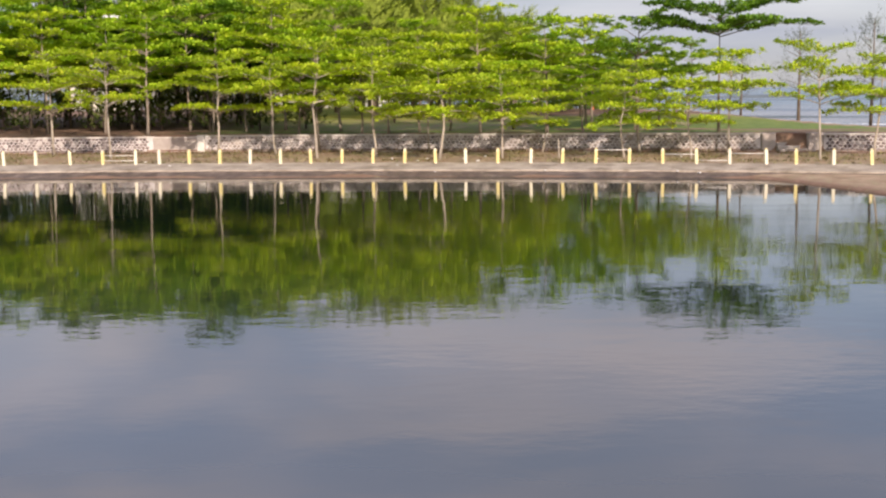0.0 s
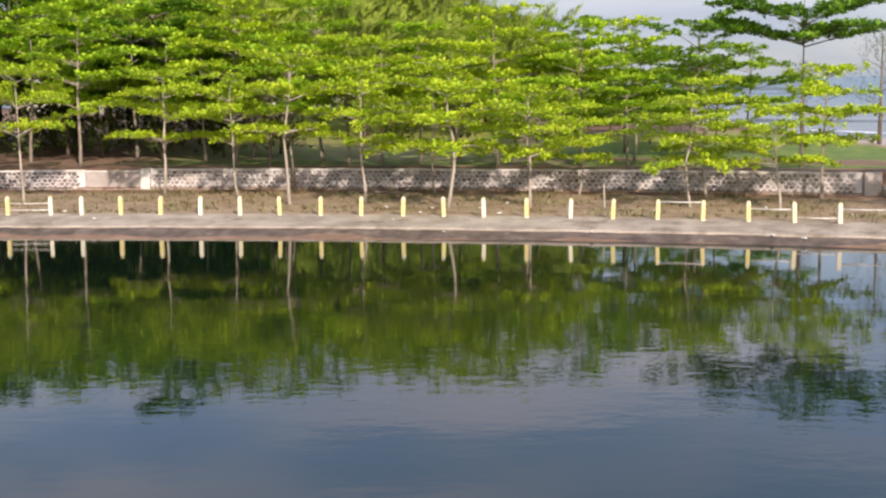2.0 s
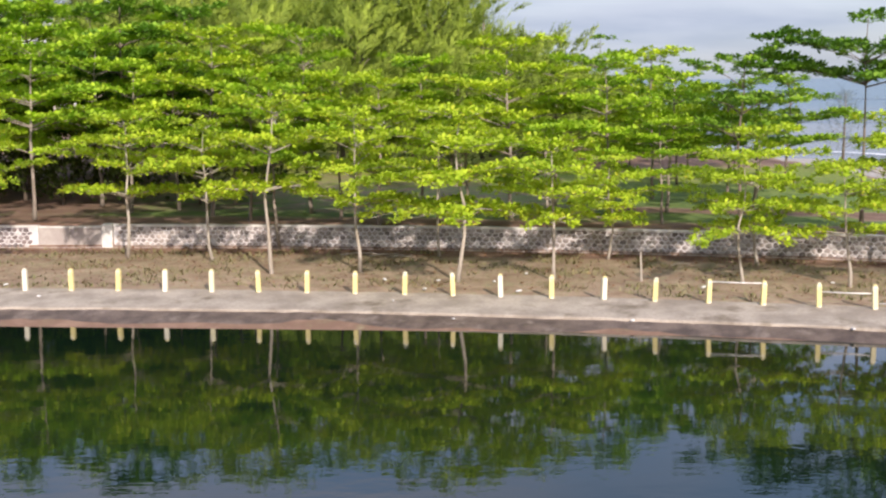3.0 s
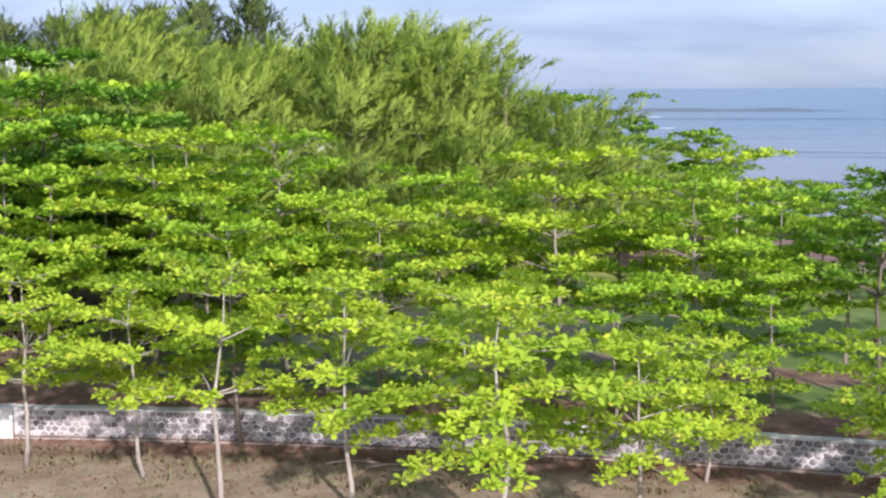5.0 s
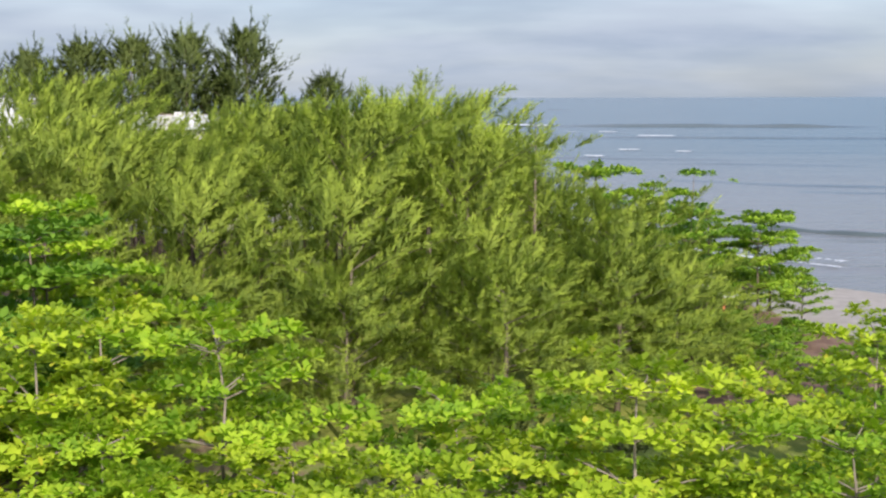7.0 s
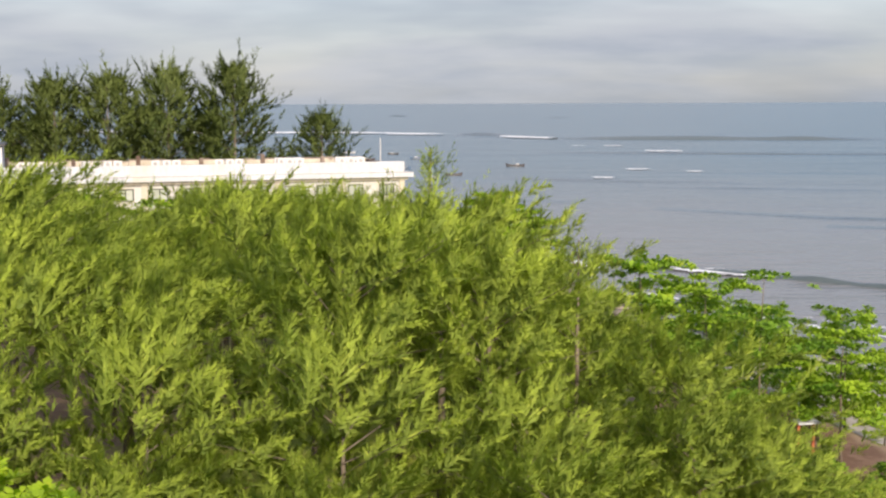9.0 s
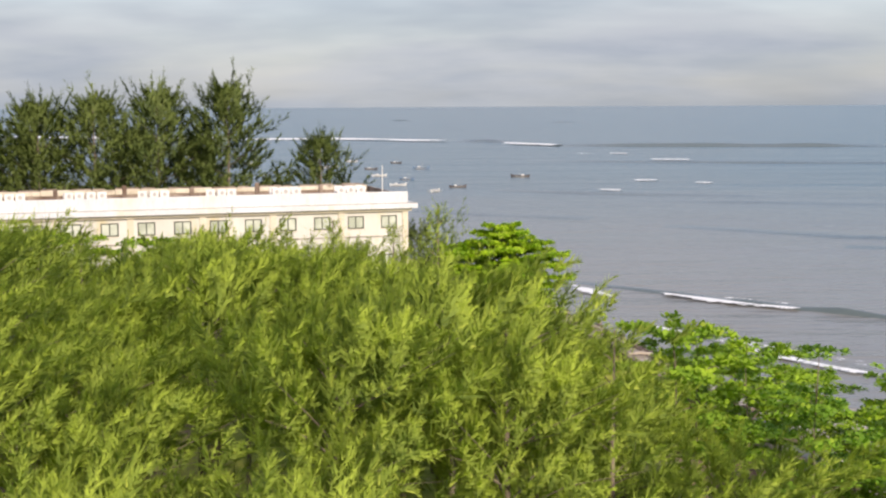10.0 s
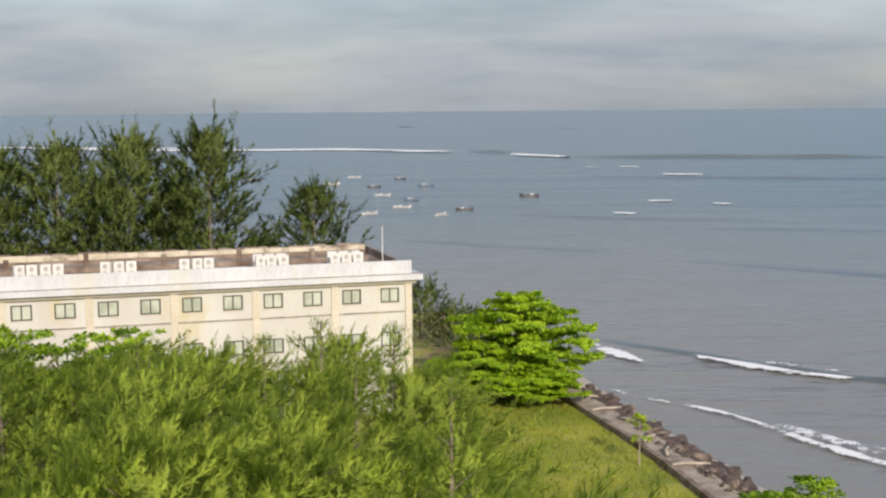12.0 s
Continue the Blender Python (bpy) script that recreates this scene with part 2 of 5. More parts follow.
def ground_material():
    """Soil, grass and sand; the mesh says what grows or lies where."""
    mat, n = material("ground")
    at = n.coords("Object")
    kinds = n.add("ShaderNodeAttribute")
    kinds.attribute_name = "cover"
    parts = n.add("ShaderNodeSeparateColor", i0=kinds.outputs["Color"]).outputs
    mid, fine, wide = n.noise(at, 0.9, 5.0, 0.6), n.noise(at, 9.0, 4.0, 0.65), n.noise(at, 0.18, 3.0)
    soil = n.mix(n.ramp(mid, 0.3, 0.7), (0.26, 0.165, 0.10), (0.45, 0.325, 0.22))
    soil = n.mix(n.ramp(n.noise(at, 2.6, 5.0, 0.7, 0.6), 0.47, 0.66), soil, (0.33, 0.29, 0.16))
    soil = n.mix(n.math("MULTIPLY", n.ramp(fine, 0.5, 0.72), 0.6), soil, (0.15, 0.10, 0.075))
    litter = n.mix(n.ramp(mid, 0.35, 0.65), (0.16, 0.08, 0.05), (0.28, 0.175, 0.115))
    lawn = n.mix(n.ramp(wide, 0.35, 0.65), (0.22, 0.27, 0.03), (0.42, 0.41, 0.06))
    lawn = n.mix(n.math("MULTIPLY", n.ramp(fine, 0.45, 0.7), 0.55), lawn, (0.07, 0.12, 0.02))
    lawn = n.mix(n.ramp(mid, 0.58, 0.78), lawn, (0.36, 0.33, 0.12))
    # Lawn near the wall darkens: the trees' shade is put into its colour.
    near = n.ramp(n.add("ShaderNodeSeparateXYZ", i0=at).outputs[1], 96.0, 122.0)
    shaded_lawn = n.mix(n.ramp(mid, 0.35, 0.65), (0.10, 0.17, 0.03), (0.19, 0.255, 0.05))
    lawn = n.mix(near, shaded_lawn, lawn)
    sand = n.mix(n.ramp(mid, 0.3, 0.7), (0.38, 0.335, 0.28), (0.48, 0.43, 0.365))
    base = n.mix(n.ramp(n.math("ADD", parts[1], n.math("MULTIPLY", n.math("SUBTRACT", mid, 0.5), 0.8)), 0.35, 0.65), soil, litter)
    base = n.mix(n.ramp(n.math("ADD", parts[0], n.math("MULTIPLY", n.math("SUBTRACT", mid, 0.5), 1.0)), 0.35, 0.65), base, lawn)
    base = n.mix(n.ramp(n.math("ADD", parts[2], n.math("MULTIPLY", n.math("SUBTRACT", mid, 0.5), 0.4)), 0.4, 0.6), base, sand)
    finish(n, base, 0.95, n.math("ADD", mid, fine), 0.7, 0.06)
    return mat


def water_material(name, deep, scale, strength, distance, rough, stretch=(1, 1, 1), wide=None, silt_sheen=None, ior=1.333, swell=0.0, breeze=0.0):
    mat, n = material(name)
    at = n.coords("Object", stretch)
    ripple = n.math("ADD", n.noise(at, scale, 3.0, 0.6), n.math("MULTIPLY", n.noise(at, scale * 0.17, 3.0, 0.5), 3.0))
    base = rgb(deep) if wide is None else n.mix(n.ramp(n.noise(n.coords("Object", (0.25, 1, 1)), 0.02, 4.0), 0.35, 0.65), deep, wide)
    if breeze:
        gust = n.ramp(n.noise(n.coords("Object", (0.45, 1, 1)), breeze, 3.0, 0.6), 0.40, 0.62, 0.45, 1.7)
        ripple = n.math("MULTIPLY", ripple, gust)
    if swell:
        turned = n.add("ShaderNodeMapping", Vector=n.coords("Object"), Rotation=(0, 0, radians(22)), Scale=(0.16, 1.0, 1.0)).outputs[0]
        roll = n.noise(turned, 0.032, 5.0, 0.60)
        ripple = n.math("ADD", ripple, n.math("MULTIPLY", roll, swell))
        # Shading of the swell painted into the base as darker streaks.
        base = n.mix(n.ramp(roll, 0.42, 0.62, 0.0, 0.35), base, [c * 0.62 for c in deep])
    # Low-y tint: silt in the sea, painted sky sheen in the pond.
    if silt_sheen:
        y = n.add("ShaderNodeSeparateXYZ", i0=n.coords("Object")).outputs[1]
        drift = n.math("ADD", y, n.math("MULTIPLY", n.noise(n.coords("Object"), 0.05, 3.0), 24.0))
        base = n.mix(n.ramp(drift, *((14.0, 48.0) if wide is None else (210.0, 520.0))), silt_sheen, base)
    finish(n, base, rough, ripple, strength, distance, IOR=ior)
    return mat


M["ground"] = ground_material()
# Pond paler at low y: sky sheen painted into the base colour.
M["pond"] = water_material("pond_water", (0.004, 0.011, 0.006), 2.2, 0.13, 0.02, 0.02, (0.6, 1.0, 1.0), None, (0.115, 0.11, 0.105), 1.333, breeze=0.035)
# No silt here: the shaded look of wave faces is set as colour.
M["swell"] = water_material("shaded_swell_water", (0.10, 0.125, 0.125), 0.55, 0.8, 0.30, 0.22, (0.5, 1.0, 1.0), (0.12, 0.15, 0.155))
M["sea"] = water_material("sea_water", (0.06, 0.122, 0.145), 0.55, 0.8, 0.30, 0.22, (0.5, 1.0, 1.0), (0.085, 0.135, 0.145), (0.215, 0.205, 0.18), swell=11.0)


def foam_material():
    mat, n = material("sea_foam")
    at = n.coords("Object")
    lace = n.math("ADD", n.noise(at, 0.9, 5.0, 0.7), n.math("MULTIPLY", n.noise(at, 5.0, 4.0, 0.7), 0.5))
    white = n.add("ShaderNodeBsdfPrincipled", Base_Color=rgb((0.86, 0.86, 0.85)), Roughness=0.9)
    clear = n.add("ShaderNodeBsdfTransparent")
    edge = n.add("ShaderNodeAttribute")
    edge.attribute_name = "thick"
    fac = n.ramp(n.math("ADD", lace, edge.outputs["Fac"]), 1.0, 1.22)
    n.add("ShaderNodeOutputMaterial", Surface=n.add("ShaderNodeMixShader", i0=fac, i1=clear.outputs[0], i2=white.outputs[0]).outputs[0])
    return mat


def glass_material():
    mat, n = material("window_glass")
    base = n.mix(n.ramp(n.noise(n.coords("Object"), 0.5, 2.0), 0.4, 0.6), (0.40, 0.43, 0.35), (0.56, 0.59, 0.50))
    finish(n, base, 0.12)
    return mat


M["foam"] = foam_material()
M["glass"] = glass_material()


# ---- mesh helpers ----
def mesh_of(name, verts, faces, mat, smooth=False):
    data = bpy.data.meshes.new(name)
    verts = np.asarray(verts, dtype=np.float64).reshape(-1, 3)
    if isinstance(faces, np.ndarray):
        count, size = faces.shape
        data.vertices.add(len(verts))
        data.vertices.foreach_set("co", verts.ravel())
        data.loops.add(count * size)
        data.loops.foreach_set("vertex_index", faces.ravel().astype(np.int32))
        data.polygons.add(count)
        data.polygons.foreach_set("loop_start", np.arange(0, count * size, size, dtype=np.int32))
        data.update(calc_edges=True)
    else:
        data.from_pydata([tuple(v) for v in verts], [], [tuple(f) for f in faces])
        data.update()
    data.materials.append(M[mat])
    if smooth:
        data.polygons.foreach_set("use_smooth", [True] * len(data.polygons))
    return data


def part(name, data, parent, label=""):
    ob = new(name, data)
    ob.parent = parent
    return tagged(ob, label)


def thing(name, label, category, group="", kind="", data=None):
    return tagged(new(name, data), label, category, group, kind)


class Shape:
    """Gathers boxes, tubes and sheets into one mesh."""

    def __init__(self):
        self.verts, self.faces = [], []

    def add(self, verts, faces):
        k = len(self.verts)
        self.verts += [tuple(v) for v in verts]
        self.faces += [tuple(i + k for i in f) for f in faces]
        return self

    def box(self, lo, hi, cut=0.0):
        """A box whose upright and lying edges are cut by cut metres."""
        bm = bmesh.new()
        bmesh.ops.create_cube(bm, size=1.0)
        size, mid = [h - l for l, h in zip(lo, hi)], [(h + l) / 2 for l, h in zip(lo, hi)]
        for v in bm.verts:
            v.co = Vector([c * s + m for c, s, m in zip(v.co, size, mid)])
        if cut:
            bmesh.ops.bevel(bm, geom=bm.edges[:], offset=cut, segments=1, affect="EDGES", profile=0.7)
        bm.verts.index_update()
        self.add([v.co[:] for v in bm.verts], [[v.index for v in f.verts] for f in bm.faces])
        bm.free()
        return self

    def tube(self, points, radii, sides=6, close=True):
        pts = [Vector(p) for p in points]
        verts, faces = [], []
        for i, p in enumerate(pts):
            d = (pts[min(i + 1, len(pts) - 1)] - pts[max(i - 1, 0)]).normalized()
            side = d.orthogonal().normalized() if abs(d.z) < 0.95 else Vector((1, 0, 0))
            side = (side - d * side.dot(d)).normalized()
            if abs(d.z) < 0.95:
                side = d.cross(Vector((0, 0, 1))).normalized()
            other = d.cross(side)
            for k in range(sides):
                a = 2 * math.pi * k / sides
                verts.append(p + (side * math.cos(a) + other * math.sin(a)) * radii[i])
        for i in range(len(pts) - 1):
            for k in range(sides):
                a, b = i * sides + k, i * sides + (k + 1) % sides
                faces.append((a, b, b + sides, a + sides))
        if close:
            faces.append(tuple(range(sides))[::-1])
            faces.append(tuple((len(pts) - 1) * sides + k for k in range(sides)))
        return self.add(verts, faces)

    def turn(self, m):
        self.verts = [tuple(m @ Vector(v)) for v in self.verts]
        return self

    def mesh(self, name, mat, smooth=False):
        return mesh_of(name, self.verts, self.faces, mat, smooth)


# ---- the lie of the land ----
def post_line(x):
    c = min(max(x, -38.0), 38.0)
    return 74.57 - 0.2039 * c - 0.00396 * c * c + (-0.2039 - 0.00792 * c) * (x - c)


def step(x):
    x = min(max(x, 0.0), 1.0)
    return x * x * (3 - 2 * x)


def shore_line(x):
    return post_line(x) - 3.5 - 22.0 * step((x - 15.5) / 7.0) + 0.25 * math.sin(x * 0.9) * math.sin(x * 0.37)


def wall_line(x):
    return post_line(x) + 11.0


def coast_x(y):
    return 9.3 - 0.206 * (y - 191) + 0.5 * math.sin(y * 0.11)


def off_coast(x, y):
    """Metres out from the land's edge (minus: on land)."""
    return max(x - coast_x(y), (y - 252.0) - 0.12 * x)


def land(x, y):
    top = 1.85 + 0.75 * step((y - 88) / 40.0)
    s = off_coast(x, y) - 0.7
    if s > 0:
        edge = 7.5 + 0.75 * max(0.0, 186 - y)
        top = min(top, 2.2 * (1 - s / edge) if s > edge else max(2.2 - 0.32 * s, 0.75 * (1 - s / edge) ** 0.9 + 0.01))
        top = max(top, -3.0)
    return top + (0.06 * noise.noise((x * 0.4, y * 0.4, 0.0)) if -0.3 < s + 1 else 0.10 * noise.noise((x * 0.25, y * 0.25, 3.0)))


def build_ground():
    xs = [-3000, -900, -300, -140, -90, -70, -58, -50] + [-45 + 0.75 * i for i in range(121)] + [50, 58, 70, 90, 140, 300, 900]
    rows = [
        (lambda x: -2500, lambda x: 2.5), (lambda x: -70, lambda x: 2.5), (lambda x: -60, lambda x: -1.5 if x < 40 else 1.0),
        (lambda x: shore_line(x) - 5, lambda x: -1.5 if x < 40 else 1.0), (lambda x: shore_line(x) - 0.8, lambda x: -0.12 if x < 40 else 0.6),
        (shore_line, lambda x: 0.01 if x < 40 else 0.4), (lambda x: shore_line(x) + 0.5, lambda x: 0.09 if x < 40 else 0.4), (lambda x: post_line(x) - 2.45, lambda x: 0.2),
    ]
    for d, z in ((-1.2, 0.36), (-0.2, 0.45), (0.5, 0.52), (1.5, 0.55), (2.5, 0.58), (4, 0.62), (5.5, 0.66), (7, 0.70), (8.5, 0.73), (10, 0.77), (10.96, 0.80)):
        rows.append((lambda x, d=d: post_line(x) + d, lambda x, d=d, z=z: z + (0.05 * noise.noise((x * 0.8, d * 0.8, 0)) if 0.2 < d < 10.5 else 0)))
    steps = [0.30, 1.2, 2.2, 3.5, 5] + [6.5 + 1.5 * i for i in range(112)] + [178, 184, 192, 205, 230, 300, 500]
    for d in steps:
        rows.append((lambda x, d=d: wall_line(x) * max(0.0, 1 - d / 60) + 85.0 * min(1.0, d / 60) + d, None))
    verts, cover = [], []
    for fy, fz in rows:
        for x in xs:
            y = fy(x)
            verts.append((x, y, land(x, y) if fz is None else fz(x)))
            if fz is not None:
                d = y - post_line(x)
                cover.append((0.12 if d > 0.5 else 0.0, 0.6 if d < -3 else step((d - 7.6) / 3.0) * 0.9, 0.0 if d < -1.0 and x > 12 else 0.3 if d < -1 else 0.0, 1))
            else:
                s = off_coast(x, y)
                d = y - wall_line(x)
                lawn = step((d - 1.5) / 4.0) * (1 - 0.6 * step((-14 - x) / 8.0)) * (0.52 if 5 < d < 26 and x < 7 else 0.85 if d < 26 else 0.7 if y < 204 else 0.5)
                lawn *= 1 - 0.75 * step((x - 7.0) / 3.0) * step((160 - y) / 10.0) * step((y - 112) / 8.0)
                if x > 8 and 7.0 < d < 10.5:
                    lawn *= 0.25
                cover.append((lawn if s < 0 else 0.0, 0.8 * (1 - lawn) if s < 0 else 0.3, step((s - 1.0) / 4.0), 1))
    w = len(xs)
    faces = np.array([(j * w + i, j * w + i + 1, (j + 1) * w + i + 1, (j + 1) * w + i) for j in range(len(rows) - 1) for i in range(w - 1)])
    data = mesh_of("ground", verts, faces, "ground", smooth=True)
    data.color_attributes.new("cover", "FLOAT_COLOR", "POINT").data.foreach_set("color", np.array(cover, dtype=np.float32).ravel())
    thing("ground", "brown soil with dry grass, lawn and beach sand", "ground", kind="structure", data=data)


def build_waters():
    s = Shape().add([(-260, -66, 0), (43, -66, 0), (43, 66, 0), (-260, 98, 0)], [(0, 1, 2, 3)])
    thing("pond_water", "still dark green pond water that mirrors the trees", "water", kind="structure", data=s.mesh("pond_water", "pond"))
    ys = [100, 140, 190, 260, 400, 700, 1200, 2000, 3200, 4300, 4950]
    xs = [-4950, -2500, -1000, -400, -150, 0, 150, 400, 1000, 2500, 4950]
    verts = [(x, y, max(0.0, y - 1200) * 0.0036) for y in ys for x in xs]
    w = len(xs)
    faces = [(j * w + i, j * w + i + 1, (j + 1) * w + i + 1, (j + 1) * w + i) for j in range(len(ys) - 1) for i in range(w - 1)]
    thing("sea_water", "grey-blue open sea with low swell", "water", kind="structure", data=mesh_of("sea_water", verts, faces, "sea"))


def build_bank():
    """The concrete slope between the path of posts and the pond, and the wet strip at its foot."""
    xs = [-60 + 0.5 * i for i in range(220)]
    for name, label, mat, prof in (
        ("pond_bank", "pale worn concrete bank along the pond", "concrete", ((-2.52, 0.16), (-2.50, 0.30), (-2.42, 0.335), (-1.2, 0.44), (-0.1, 0.54), (0.28, 0.57), (0.30, 0.40))),
        ("bank_foot", "dark wet mud and stone strip at the waterline", "wet_bank", ((-3.9, -0.15), (-3.5, 0.015), (-3.1, 0.12), (-2.7, 0.20), (-2.44, 0.25))),
    ):
        verts, faces = [], []
        for x in xs:
            for k, (d, z) in enumerate(prof):
                wob = 0.10 * noise.noise((x * 0.5, k * 0.3, 1.0)) + 0.05 * noise.noise((x * 2.1, k * 0.5, 4.0))
                verts.append((x, post_line(x) + d + wob, z + 0.02 * noise.noise((x * 1.3, k, 7.0))))
        m = len(prof)
        for i in range(len(xs) - 1):
            for k in range(m - 1):
                faces.append((i * m + k, (i + 1) * m + k, (i + 1) * m + k + 1, i * m + k + 1))
        thing(name, label, "embankment", kind="structure", data=mesh_of(name, verts, faces, mat))


build_ground()
build_waters()
build_bank()


# ---- posts and rails on the bank ----
POST_X = [-40.6, -38.8, -37.0, -35.2, -33.4, -31.6, -29.8, -28.0, -26.1, -24.2, -22.15, -20.19, -18.23, -16.80, -15.0, -13.18, -11.36, -9.55, -7.75, -5.91, -4.10,
          -2.25, -0.48, 1.26, 3.08, 4.9, 6.67, 8.46, 10.26, 12.05, 13.8, 15.5, 17.32, 18.79, 20.6, 22.4, 24.2, 26.0, 27.8, 29.6]


def build_post():
    ob = thing("bank_post", "square concrete post painted pale yellow on the pond bank", "post", "posts along the bank")
    part("shaft", Shape().box((-0.085, -0.085, -0.12), (0.085, 0.085, 0.80), 0.012).mesh("shaft", "post"), ob)
    part("cap", Shape().box((-0.075, -0.075, 0.80), (0.075, 0.075, 0.87), 0.03).mesh("cap", "post"), ob)
    return ob


rnd = random.Random(4)
first_post = build_post()
for i, x in enumerate(POST_X):
    m = pose(x, post_line(x), 0.52, rnd.uniform(-2.5, 2.5), rnd.uniform(-2.5, 2.5), rnd.uniform(-14, 14))
    if i == 0:
        first_post.matrix_basis = m
    else:
        copy_thing(first_post, m)


def build_rail(a, b, heights, label):
    ob = thing("bank_rail", label, "railing", "rails between the posts")
    for h in heights:
        p, q = Vector((a, post_line(a), 0.52 + h)), Vector((b, post_line(b), 0.52 + h))
        part("bar", Shape().tube([p, p.lerp(q, 0.5) - Vector((0, 0, 0.015)), q], [0.028] * 3, 6).mesh("bar", "rail", True), ob)


build_rail(8.46, 10.26, (0.78,), "thin whitish rail between two yellow posts")
build_rail(12.05, 13.8, (0.55,), "thin whitish rail low between two yellow posts")
build_rail(13.8, 15.5, (0.22,), "thin whitish rail near the ground between posts")
build_rail(15.5, 17.32, (0.60,), "thin whitish rail low between two yellow posts")
build_rail(-20.19, -18.23, (0.55, 0.25), "two whitish rails between two yellow posts")


# ---- the stone wall ----
def wall_frame(x):
    """Place and turn of the wall's front at x."""
    slope = (wall_line(x + 0.1) - wall_line(x - 0.1)) / 0.2
    return wall_line(x), math.atan(slope)


def wall_strip(name, label, x0, x1, top, back, mat, cap=True, bottom=0.55):
    ob = thing(name, label, "wall", kind="structure")
    xs = np.linspace(x0, x1, max(2, int((x1 - x0) / 1.0) + 1))
    def sheet(y0, y1, z0, z1, wob=0.0):
        verts, faces = [], []
        for x in xs:
            w = wall_line(x)
            k = wob * noise.noise((x * 0.7, 0.0, 0.0))
            verts += [(x, w + y0, z0), (x, w + y0, z1 + k), (x, w + y1, z1 + k), (x, w + y1, z0)]
        for i in range(len(xs) - 1):
            for e in range(4):
                a, b = i * 4 + e, i * 4 + (e + 1) % 4
                faces.append((a, a + 4, b + 4, b))
        faces += [(0, 1, 2, 3), tuple(len(verts) - 4 + k for k in (3, 2, 1, 0))]
        return verts, faces
    part("backing", mesh_of("backing", *sheet(0.0, back, bottom, top - 0.07, 0.02), mat), ob)
    if cap:
        part("footing", mesh_of("footing", *sheet(-0.09, -0.003, bottom, 0.845, 0.03), "plaster"), ob, "grey mortar footing")
        part("coping", mesh_of("coping", *sheet(-0.05, back + 0.05, top - 0.068, top, 0.025), "coping"), ob, "pale worn coping")
    return ob


stone_wall = wall_strip("stone_wall", "low wall of dark stones in pale mortar with a pale coping", -16.05, 19.5, 1.87, 0.36, "mortar")
wall_strip("plain_wall", "low grey plastered wall section with a pale coping", -19.6, -16.62, 1.80, 0.30, "plaster")
far_wall = wall_strip("stone_wall", "low wall of dark stones in pale mortar with a pale coping", -46, -19.62, 1.84, 0.36, "mortar")
right_wall = wall_strip("stone_wall", "low wall of dark stones in pale mortar with a pale coping", 23.0, 44, 1.86, 0.36, "mortar")
for x0, x1, label in ((-16.6, -16.1, "pale upright end block of the stone wall"), (19.52, 20.35, "grey plastered block beside the steps"), (22.1, 22.98, "grey plastered block beside the steps")):
    y, a = wall_frame((x0 + x1) / 2)
    thing("wall_pier", label, "pier", kind="structure", data=Shape().box((x0, y - 0.10, 0.5), (x1, y + 0.42, 1.90), 0.02).mesh("wall_pier", "coping" if x0 < 0 else "plaster"))
steps_y = wall_line(21.2)
steps = thing("garden_steps", "dark worn stone steps up through the wall", "steps", kind="structure")
for k in range(6):
    part("tread", Shape().box((20.37, steps_y + 0.35 * k - 0.5, 0.5), (22.08, steps_y + 0.35 * (k + 1) - 0.5, 0.95 + 0.175 * k), 0.015).mesh("tread", "plaster"), steps)


# ---- leaves, trunks, trees ----
def shaded_mesh(name, verts, face, mat):
    """Leaves that share the light of the tuft they sit in: each is turned to, and shaded by, its row of face."""
    normal = np.cross(verts[:, 1] - verts[:, 0], verts[:, 2] - verts[:, 0])
    turned = np.einsum("ij,ij->i", normal, face) < 0
    verts[turned] = verts[turned][:, ::-1]
    size = verts.shape[1]
    data = mesh_of(name, verts.reshape(-1, 3), np.arange(len(verts) * size).reshape(-1, size), mat, True)
    data.normals_split_custom_set_from_vertices(np.repeat(face / np.linalg.norm(face, axis=1)[:, None], size, axis=0))
    return data


def leaf_mesh(name, base, way, up, length, width, face, mat, simple):
    """One leaf, broadest towards its rounded tip, for every row of base; way: where it points, up: its face."""
    way = way / np.linalg.norm(way, axis=1)[:, None]
    side = np.cross(way, up)
    side /= np.maximum(np.linalg.norm(side, axis=1)[:, None], 1e-6)
    length, width = length[:, None], width[:, None]
    face_up = np.cross(side, way)
    own = face + 0.5 * face_up * np.sign(np.einsum("ij,ij->i", face_up, face))[:, None]

    def at(along, off, rise):
        return base + way * length * along + side * width * off + face_up * length * rise

    if simple:
        verts = np.stack([base, at(0.66, 0.5, 0.04), at(1.0, 0.0, -0.08), at(0.66, -0.5, 0.04)], 1)
    else:
        verts = np.stack([base, at(0.5, 0.36, 0.05), at(0.84, 0.44, -0.02), at(1.0, 0.0, -0.12), at(0.84, -0.44, -0.02), at(0.5, -0.36, 0.05)], 1)
    return shaded_mesh(name, verts, own, mat)


def needle_mesh(name, base, way, length, width, face, mat, rs, growth_shade=None):
    """Thin tapering blades, a triangle each; face: the way that each one's plume faces, which its shading follows."""
    way = way / np.linalg.norm(way, axis=1)[:, None]
    side = np.cross(way, rs.normal(size=way.shape))
    side /= np.maximum(np.linalg.norm(side, axis=1)[:, None], 1e-6)
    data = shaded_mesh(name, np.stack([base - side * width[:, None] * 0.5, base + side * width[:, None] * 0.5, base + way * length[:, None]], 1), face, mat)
    if growth_shade is not None:
        data.attributes.new("growth_shade", "FLOAT", "POINT").data.foreach_set("value", np.repeat(growth_shade, 3).astype(np.float32))
    return data


